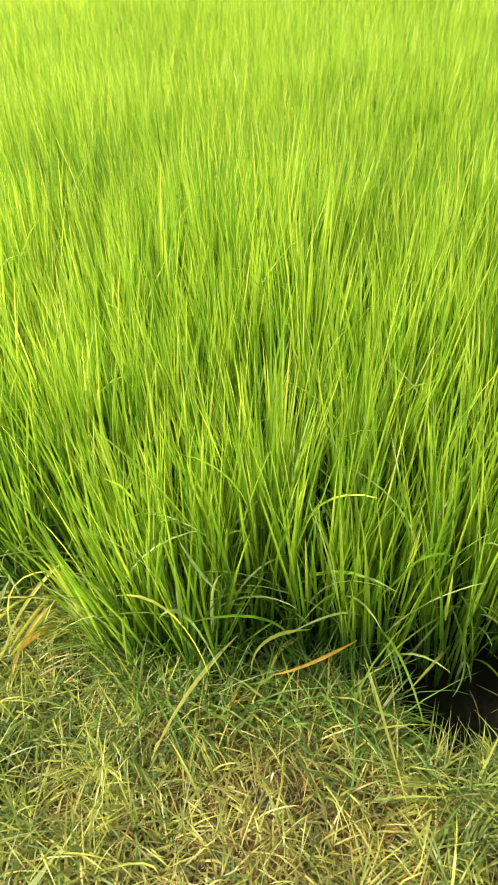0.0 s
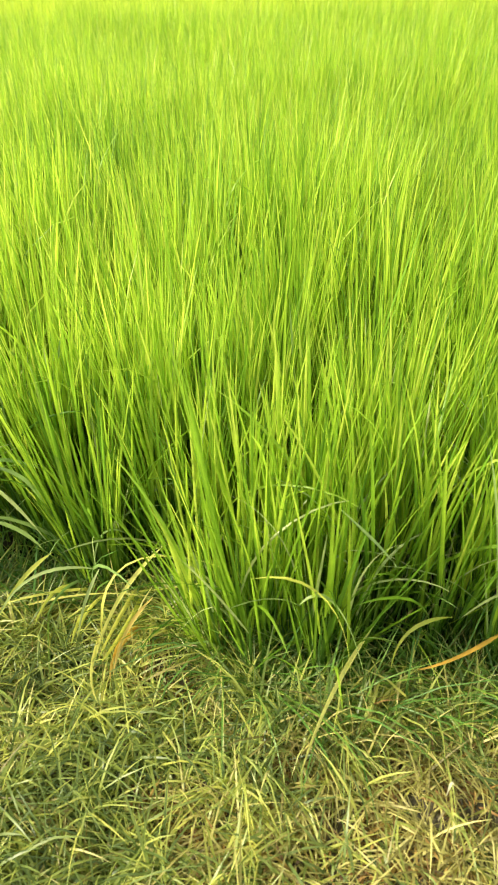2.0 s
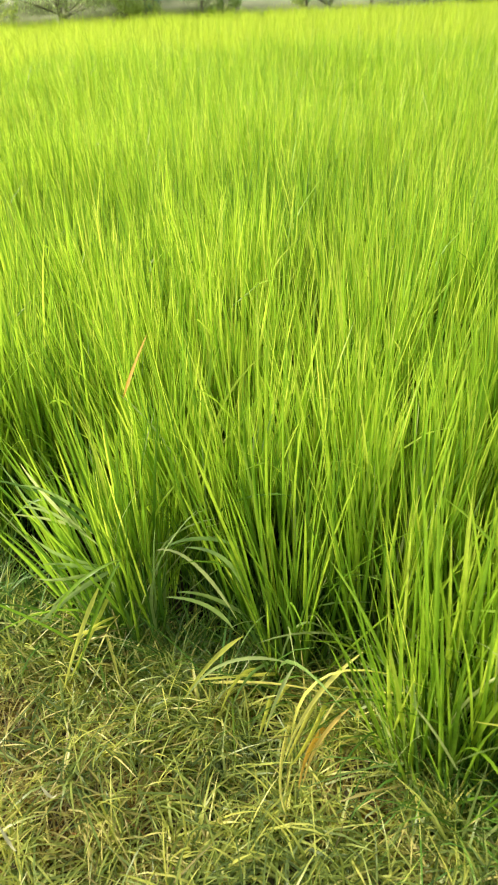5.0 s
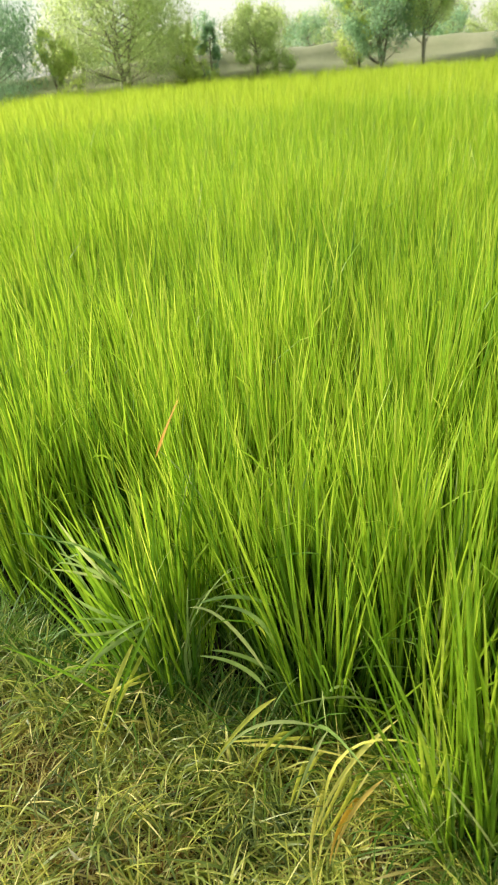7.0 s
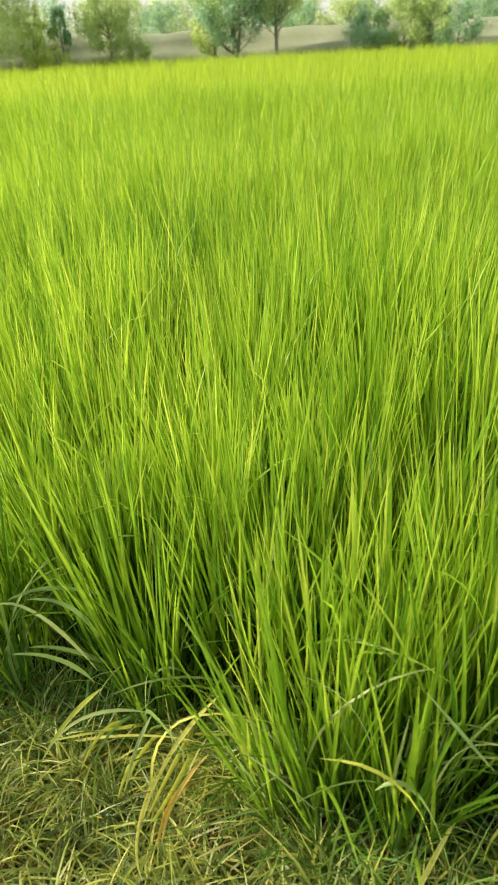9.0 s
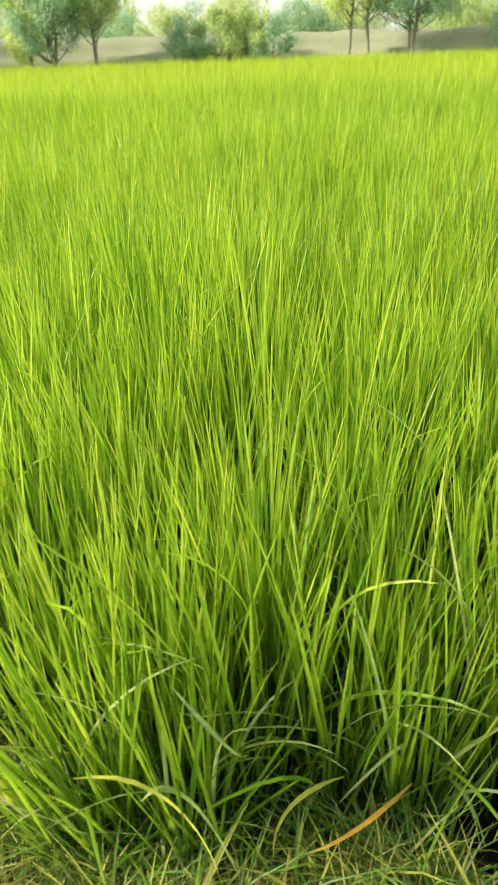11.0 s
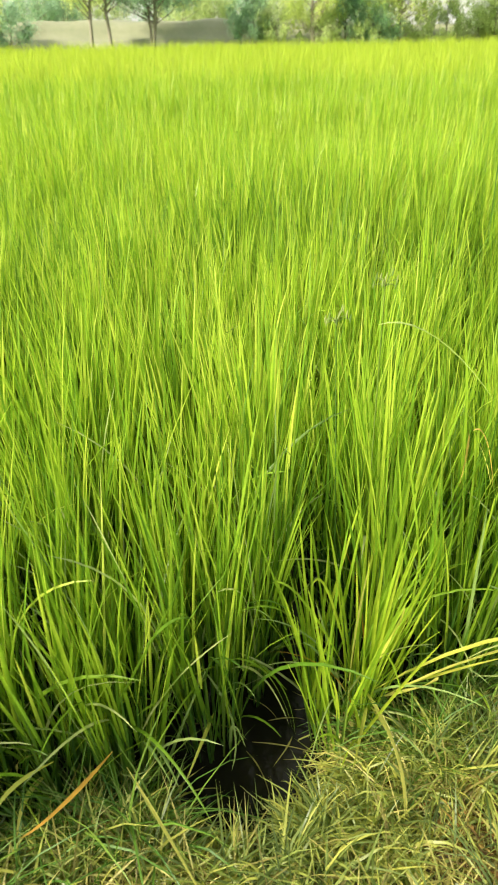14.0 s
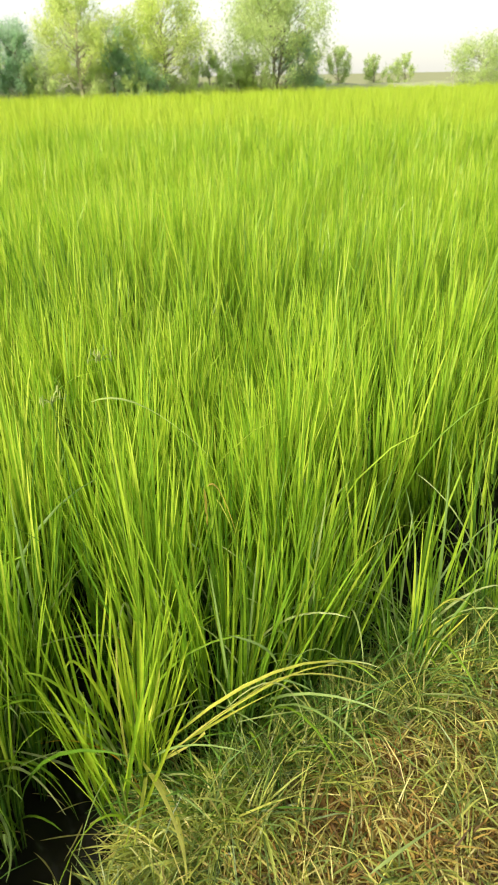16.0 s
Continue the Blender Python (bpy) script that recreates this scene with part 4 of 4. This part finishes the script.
plant_leaf((0.521, 0.95, 0.13), (0.549, 0.866, 0.12), (0.572, 0.847, -0.02), 0.008, RICE)
plant_leaf((0.515, 0.96, 0.26), (0.554, 0.907, 0.30), (0.596, 0.877, 0.25), 0.009, RICE)
plant_leaf((0.68, 0.83, 0.05), (0.71, 0.776, 0.20), (0.765, 0.706, 0.27), 0.009, RICE_OLD, YELLOWED)
plant_leaf((0.347, 0.98, 0.24), (0.377, 0.948, 0.30), (0.424, 0.953, 0.23), 0.009, RICE)
plant_leaf((0.49, 0.95, 0.26), (0.561, 0.891, 0.29), (0.623, 0.876, 0.16), 0.008, RICE)
plant_leaf((0.475, 0.93, 0.17), (0.523, 0.873, 0.16), (0.575, 0.858, -0.02), 0.008, RICE)
plant_leaf((0.707, 0.846, -0.003), (0.633, 0.852, 0.162), (0.598, 0.871, 0.207), 0.0080, RICE_OLD, YELLOWED)
plant_leaf((0.706, 0.846, 0.05), (0.605, 0.878, 0.297), (0.549, 0.908, 0.346), 0.0075, RICE_LONE)
plant_leaf((0.703, 0.848, 0.068), (0.652, 0.876, 0.305), (0.613, 0.874, 0.329), 0.0090, RICE_LONE)
plant_leaf((0.698, 0.851, -0.016), (0.679, 0.861, 0.221), (0.648, 0.878, 0.453), 0.0075, RICE_LONE)
plant_leaf((0.7, 0.849, -0.018), (0.707, 0.846, 0.27), (0.703, 0.848, 0.58), 0.0110, RICE_LONE)
plant_leaf((0.704, 0.847, -0.037), (0.708, 0.823, 0.315), (0.699, 0.827, 0.536), 0.0075, RICE_LONE)
plant_leaf((0.702, 0.849, -0.036), (0.725, 0.813, 0.309), (0.747, 0.802, 0.614), 0.0075, RICE_LONE)
plant_leaf((0.707, 0.846, -0.021), (0.754, 0.798, 0.27), (0.766, 0.791, 0.529), 0.0090, RICE_LONE)
plant_leaf((0.709, 0.845, -0.04), (0.769, 0.778, 0.301), (0.788, 0.757, 0.462), 0.0075, RICE_LONE, YELLOWED)
plant_leaf((0.707, 0.846, -0.003), (0.748, 0.767, 0.179), (0.798, 0.729, 0.266), 0.0075, RICE_LONE, YELLOWED)
plant_leaf((0.705, 0.79, 0.166), (0.724, 0.769, 0.258), (0.735, 0.762, 0.331), 0.0100, RICE_YELLOW, YELLOWED)
plant_leaf((0.699, 0.85, -0.035), (0.662, 0.87, 0.151), (0.632, 0.886, 0.284), 0.0090, RICE_OLD)
plant_leaf((0.702, 0.848, -0.055), (0.68, 0.826, 0.173), (0.688, 0.81, 0.418), 0.0100, RICE_YELLOW, YELLOWED)
plant_leaf((0.707, 0.846, -0.057), (0.723, 0.803, 0.155), (0.74, 0.783, 0.361), 0.0075, RICE_LONE)
plant_leaf((0.716, 0.807, 0.06), (0.65, 0.744, 0.055), (0.589, 0.687, 0.055), 0.0100, RICE_YELLOW, "pale hanging leaf")
plant_leaf((0.714, 0.808, 0.036), (0.687, 0.69, 0.055), (0.619, 0.578, 0.055), 0.0130, RICE_YELLOW, "pale hanging leaf")
plant_leaf((0.732, 0.776, 0.082), (0.825, 0.646, 0.273), (0.866, 0.533, 0.399), 0.0140, RICE_YELLOW, YELLOWED)
plant_leaf((0.743, 0.77, 0.102), (0.858, 0.651, 0.235), (0.885, 0.579, 0.312), 0.0110, RICE_YELLOW, YELLOWED)
plant_leaf((0.83, 0.666, 0.238), (0.87, 0.531, 0.387), (0.943, 0.378, 0.371), 0.0120, RICE_YELLOW, YELLOWED)
plant_leaf((0.811, 0.676, 0.239), (0.867, 0.589, 0.319), (0.87, 0.531, 0.201), 0.0090, RICE_OLD, YELLOWED)
plant_leaf((0.887, 0.635, 0.253), (0.92, 0.56, 0.386), (0.954, 0.485, 0.309), 0.0090, RICE_OLD, YELLOWED)
plant_leaf((0.829, 0.667, 0.194), (0.886, 0.579, 0.245), (0.919, 0.505, 0.284), 0.0060, RICE_OLD, YELLOWED)
plant_leaf((0.897, 0.63, 0.299), (0.878, 0.64, 0.361), (0.816, 0.673, 0.415), 0.0080, RICE_OLD)
plant_leaf((0.722, 0.781, 0.078), (0.764, 0.724, 0.14), (0.774, 0.696, 0.194), 0.0160, RICE_YELLOW, "broad pale yellow leaf")
plant_leaf((1.39, 0.646, -0.11), (1.391, 0.581, 0.087), (1.408, 0.504, 0.185), 0.0100, RICE_YELLOW, "yellow-orange leaf")
plant_leaf((1.392, 0.644, -0.099), (1.409, 0.611, 0.108), (1.456, 0.522, 0.177), 0.0090, RICE_YELLOW, YELLOWED)
plant_leaf((1.394, 0.639, -0.097), (1.401, 0.561, 0.111), (1.402, 0.516, 0.238), 0.0090, RICE_OLD)
plant_leaf((1.38, 0.666, -0.097), (1.334, 0.755, 0.121), (1.289, 0.841, 0.097), 0.0100, RICE_OLD)
plant_leaf((1.39, 0.648, -0.09), (1.361, 0.703, 0.238), (1.372, 0.682, 0.339), 0.0100, RICE_OLD)
plant_leaf((-0.93, 1.246, 0.144), (-0.985, 1.132, 0.199), (-0.984, 1.055, 0.204), 0.0100, RICE_OLD, YELLOWED)
plant_leaf((-0.925, 1.248, 0.135), (-0.939, 1.131, 0.113), (-0.954, 1.014, 0.084), 0.0100, RICE_YELLOW, YELLOWED)
plant_leaf((-0.937, 1.242, 0.171), (-0.972, 1.171, 0.239), (-1.003, 1.124, 0.271), 0.0080, RICE_OLD)
plant_leaf((-0.933, 1.244, 0.209), (-0.966, 1.174, 0.352), (-1.017, 1.117, 0.455), 0.0090, RICE_OLD)
plant_leaf((-0.938, 1.242, 0.256), (-0.975, 1.17, 0.354), (-1.04, 1.106, 0.422), 0.0090, RICE_OLD)
plant_leaf((-0.84, 1.288, -0.061), (-0.801, 1.251, 0.225), (-0.706, 1.262, 0.34), 0.0100, RICE_OLD)
plant_leaf((-0.931, 1.245, 0.024), (-0.929, 1.136, 0.118), (-0.947, 1.073, 0.137), 0.0080, RICE_YELLOW, YELLOWED)
plant_leaf((-0.623, 1.228, 0.059), (-0.691, 1.171, 0.182), (-0.756, 1.134, 0.231), 0.0110, RICE_OLD)
plant_leaf((-0.645, 1.226, 0.273), (-0.706, 1.169, 0.341), (-0.769, 1.133, 0.344), 0.0100, RICE_OLD)
plant_leaf((-0.547, 1.216, -0.083), (-0.611, 1.098, 0.055), (-0.739, 1.068, 0.055), 0.0090, RICE_YELLOW, YELLOWED)
plant_leaf((-0.547, 1.216, -0.045), (-0.603, 1.113, 0.055), (-0.638, 1.017, 0.055), 0.0090, RICE_OLD, YELLOWED)
plant_leaf((-0.522, 1.218, -0.081), (-0.549, 1.058, 0.055), (-0.571, 0.966, 0.055), 0.0100, RICE_YELLOW, YELLOWED)
plant_leaf((-0.509, 1.22, -0.099), (-0.532, 0.946, 0.055), (-0.514, 0.831, 0.055), 0.0100, RICE_YELLOW, YELLOWED)
plant_leaf((-0.43, 1.228, -0.015), (-0.479, 0.999, 0.055), (-0.518, 0.917, 0.055), 0.0120, RICE_YELLOW, YELLOWED)
plant_leaf((-0.615, 1.179, -0.051), (-0.424, 1.086, 0.055), (-0.266, 1.063, 0.104), 0.0100, RICE_YELLOW, YELLOWED)
plant_leaf((-0.459, 1.195, -0.073), (-0.388, 1.172, 0.081), (-0.298, 1.141, 0.055), 0.0090, RICE_OLD, YELLOWED)
plant_leaf((-0.505, 1.19, 0.158), (-0.441, 1.166, 0.207), (-0.379, 1.173, 0.206), 0.0080, RICE_OLD)
plant_leaf((-0.417, 1.169, -0.124), (-0.476, 0.977, 0.055), (-0.495, 0.891, 0.055), 0.0100, RICE_DEAD, BROWNED)
plant_leaf((0.278, 0.919, 0.078), (0.339, 0.866, 0.251), (0.427, 0.814, 0.375), 0.0120, RICE_OLD)
plant_leaf((0.291, 0.914, 0.079), (0.299, 0.858, 0.106), (0.311, 0.808, 0.055), 0.0110, RICE_OLD)
plant_leaf((0.236, 0.901, 0.028), (0.265, 0.87, 0.053), (0.284, 0.842, 0.121), 0.0090, RICE_OLD)
plant_leaf((0.428, 0.966, 0.143), (0.455, 0.891, 0.055), (0.406, 0.796, 0.055), 0.0090, RICE_OLD)
plant_leaf((0.48, 0.935, 0.137), (0.514, 0.88, 0.153), (0.539, 0.818, 0.071), 0.0100, RICE_OLD)
plant_leaf((0.46, 0.947, 0.061), (0.492, 0.893, 0.13), (0.564, 0.803, 0.26), 0.0080, RICE_OLD)
plant_leaf((0.446, 0.955, 0.006), (0.379, 0.869, 0.055), (0.325, 0.816, 0.055), 0.0090, RICE_YELLOW, YELLOWED)
plant_leaf((-0.165, 0.859, 0.246), (-0.105, 0.848, 0.246), (-0.044, 0.827, 0.058), 0.0110, RICE_OLD, "pale hanging leaf")
plant_leaf((-0.101, 1.009, 0.213), (-0.067, 0.978, 0.218), (-0.046, 0.958, 0.194), 0.0090, RICE_OLD)
plant_leaf((-0.049, 1.008, 0.098), (-0.036, 0.978, 0.185), (-0.02, 0.957, 0.155), 0.0090, RICE_OLD, "pale curled leaf")
plant_leaf((0.119, 0.991, -0.002), (0.072, 0.923, 0.055), (0.043, 0.861, 0.055), 0.0120, RICE_YELLOW, YELLOWED)
plant_leaf((0.073, 0.999, -0.01), (0.08, 0.968, 0.097), (0.147, 0.935, 0.109), 0.0060, STRAW, BROWNED)
plant_leaf((-0.921, 1.181, 0.237), (-0.972, 1.12, 0.319), (-0.988, 1.078, 0.405), 0.0100, RICE_OLD)
plant_leaf((-0.915, 1.184, 0.211), (-0.951, 1.132, 0.282), (-0.984, 1.08, 0.329), 0.0090, RICE_OLD)
plant_leaf((-0.922, 1.181, 0.297), (-0.961, 1.126, 0.437), (-0.976, 1.084, 0.555), 0.0100, RICE_OLD)
plant_leaf((-0.916, 1.184, 0.338), (-0.95, 1.132, 0.447), (-0.985, 1.08, 0.51), 0.0090, RICE_OLD)
plant_leaf((-0.929, 1.177, 0.314), (-0.959, 1.116, 0.42), (-0.981, 1.059, 0.479), 0.0090, RICE_OLD)
plant_leaf((-0.923, 1.18, 0.223), (-0.968, 1.111, 0.264), (-0.986, 1.056, 0.318), 0.0090, RICE_OLD)
plant_leaf((-0.888, 1.199, 0.224), (-0.945, 1.101, 0.241), (-0.982, 1.013, 0.244), 0.0120, RICE_OLD, YELLOWED)
plant_leaf((-0.928, 1.178, 0.193), (-0.941, 1.08, 0.157), (-0.962, 1.001, 0.076), 0.0110, RICE_YELLOW, YELLOWED)
plant_leaf((-0.835, 1.227, -0.035), (-0.825, 1.209, 0.189), (-0.722, 1.264, 0.345), 0.0110, RICE_OLD, "pale arching leaf")
plant_leaf((-0.925, 1.179, 0.069), (-0.955, 1.118, 0.11), (-0.977, 1.084, 0.131), 0.0090, RICE_YELLOW, YELLOWED)
plant_leaf((-0.938, 1.172, 0.049), (-0.905, 1.115, 0.055), (-0.863, 1.042, 0.055), 0.0090, RICE_YELLOW, YELLOWED)
plant_leaf((-0.648, 1.137, 0.135), (-0.693, 1.109, 0.229), (-0.759, 1.077, 0.276), 0.0110, RICE_OLD, "pale hanging leaf")
plant_leaf((-0.63, 1.16, 0.219), (-0.659, 1.135, 0.327), (-0.726, 1.123, 0.358), 0.0110, RICE_OLD)
plant_leaf((-0.646, 1.158, 0.143), (-0.711, 1.126, 0.316), (-0.777, 1.114, 0.354), 0.0090, RICE_OLD)
plant_leaf((-0.627, 1.12, 0.142), (-0.684, 1.07, 0.116), (-0.731, 1.021, 0.06), 0.0110, RICE_YELLOW, YELLOWED)
plant_leaf((-0.6, 1.125, 0.043), (-0.635, 1.078, 0.065), (-0.657, 1.006, 0.055), 0.0090, RICE_YELLOW, YELLOWED)
plant_leaf((-0.555, 1.133, 0.074), (-0.506, 1.121, 0.193), (-0.434, 1.134, 0.109), 0.0100, RICE_OLD, YELLOWED)
plant_leaf((-0.57, 1.13, -0.027), (-0.571, 1.023, 0.055), (-0.579, 0.957, 0.055), 0.0110, RICE_YELLOW, YELLOWED)
plant_leaf((-0.457, 1.15, 0.019), (-0.489, 1.035, 0.055), (-0.524, 0.925, 0.055), 0.0120, RICE_YELLOW, YELLOWED)
plant_leaf((-0.749, 1.099, -0.001), (-0.569, 1.08, 0.059), (-0.418, 1.055, 0.064), 0.0090, RICE_YELLOW, YELLOWED)
plant_leaf((-0.423, 1.156, -0.107), (-0.48, 0.961, 0.055), (-0.497, 0.873, 0.055), 0.0100, RICE_DEAD, BROWNED)
plant_leaf((0.997, 0.925, 0.392), (0.992, 0.916, 0.462), (0.991, 0.917, 0.523), 0.012, RICE_DEAD, BROWNED)
plant_leaf((0.995, 0.912, 0.527), (1.012, 0.892, 0.512), (1.031, 0.868, 0.405), 0.012, RICE_DEAD, BROWNED)
plant_leaf((1.005, 0.9, 0.498), (1.016, 0.887, 0.466), (1.028, 0.872, 0.412), 0.011, RICE_YELLOW, YELLOWED)
plant_leaf((1.143, 0.75, 0.22), (1.155, 0.689, 0.273), (1.217, 0.566, 0.259), 0.0100, RICE_OLD, "pale arching leaf")
plant_leaf((1.138, 0.756, 0.145), (1.181, 0.688, 0.337), (1.256, 0.599, 0.46), 0.0100, RICE_YELLOW, YELLOWED)
plant_leaf((0.80, 0.98, 0.757), (0.868, 0.913, 0.743), (0.95, 0.834, 0.634), 0.015, RICE_PALE_LEAF, "pale arching leaf")
for a, b in (((0.518, 0.931), (0.64, 0.82)), ((0.498, 0.918), (0.489, 0.80)), ((0.574, 0.959), (0.647, 0.921)), ((0.56, 1.036), (0.594, 0.954)), ((0.468, 1.008), (0.511, 0.941)), ((0.411, 1.04), (0.485, 0.98)), ((0.60, 0.90), (0.53, 0.86))):
    fallen_leaf((*a, -0.108), ((a[0] + b[0]) / 2 + 0.008, (a[1] + b[1]) / 2, -0.104), (*b, -0.108), 0.0045, STRAW, "dead straw floating on the dark water")
PALE = "pale fallen rice leaf lying on the grass"
fallen_leaf((1.213, 0.503, 0.085), (1.258, 0.429, 0.10), (1.308, 0.353, 0.085), 0.009, RICE_OLD, PALE)
fallen_leaf((1.123, 0.578, 0.065), (1.107, 0.456, 0.10), (1.069, 0.351, 0.085), 0.009, RICE_OLD, PALE)
fallen_leaf((0.828, 0.361, 0.085), (0.909, 0.338, 0.10), (1.02, 0.315, 0.085), 0.008, RICE_OLD, PALE)
fallen_leaf((-0.429, 0.849, 0.085), (-0.375, 0.865, 0.10), (-0.319, 0.892, 0.085), 0.006, STRAW, "dry straw lying across the grass")
fallen_leaf((-0.925, 0.811, 0.085), (-0.909, 0.807, 0.062), (-0.893, 0.805, 0.085), 0.007, RICE_PALE, "short bleached piece of straw on the grass")
fallen_leaf((-0.965, 0.739, 0.085), (-0.943, 0.723, 0.063), (-0.921, 0.707, 0.085), 0.007, RICE_PALE, "short bleached piece of straw on the grass")
fallen_leaf((0.038, 0.630, 0.055), (0.045, 0.636, 0.085), (0.053, 0.640, 0.055), 0.005, RICE_PALE, "short bleached piece of straw on the grass")
oval = new("weed_leaf", mesh_from("weed_leaf", *blades(np.zeros((1, 3)), np.array([0.2]), np.array([1.25]), np.array([0.35]), np.array([0.05]), np.array([0.024]), seg=6, fold=0.2, power=1.0, taper=0.6), RICE_STEM))
oval.location = (-1.075, 1.11, 0.035)
tagged(oval, "small oval green weed leaf in the grass", "weed")


def sedge(x, y, foot, tall, lean, seed):
    """A thin sedge stalk among the rice with a few pale spikelets at its head."""
    r = np.random.default_rng(seed)
    thing = new("sedge")
    thing.location = (x, y, foot)
    tagged(thing, "thin sedge stalk with pale yellow-green spikelets among the rice", "sedge")
    top = np.array([lean, 0.02, tall])
    stalk = part("stalk", mesh_from("stalk", *limb([(0, 0, 0), top * 0.5 + np.array([0.01, 0, 0]), top], [0.002, 0.0016, 0.001], 4), RICE_STEM), thing)
    for i in range(9):
        a = 2 * math.pi * i / 9 + r.uniform(-0.3, 0.3)
        out = r.uniform(0.008, 0.026)
        tip = top + np.array([out * math.cos(a), out * math.sin(a), r.uniform(-0.01, 0.03)])
        ray = limb([top, (top + tip) / 2 + np.array([0, 0, 0.004]), tip], [0.0008, 0.0007, 0.0006], 3)
        grain = limb([tip - np.array([0, 0, 0.006]), tip, tip + np.array([0.002, 0, 0.008])], [0.0008, 0.0018, 0.0006], 5)
        part("spikelet", mesh_from("spikelet", *joined([ray, grain]), RICE_OLD), stalk)


sedge(0.87, 1.06, MUD_Z, 0.94, 0.02, 1)
sedge(0.79, 1.04, MUD_Z, 0.90, -0.02, 2)
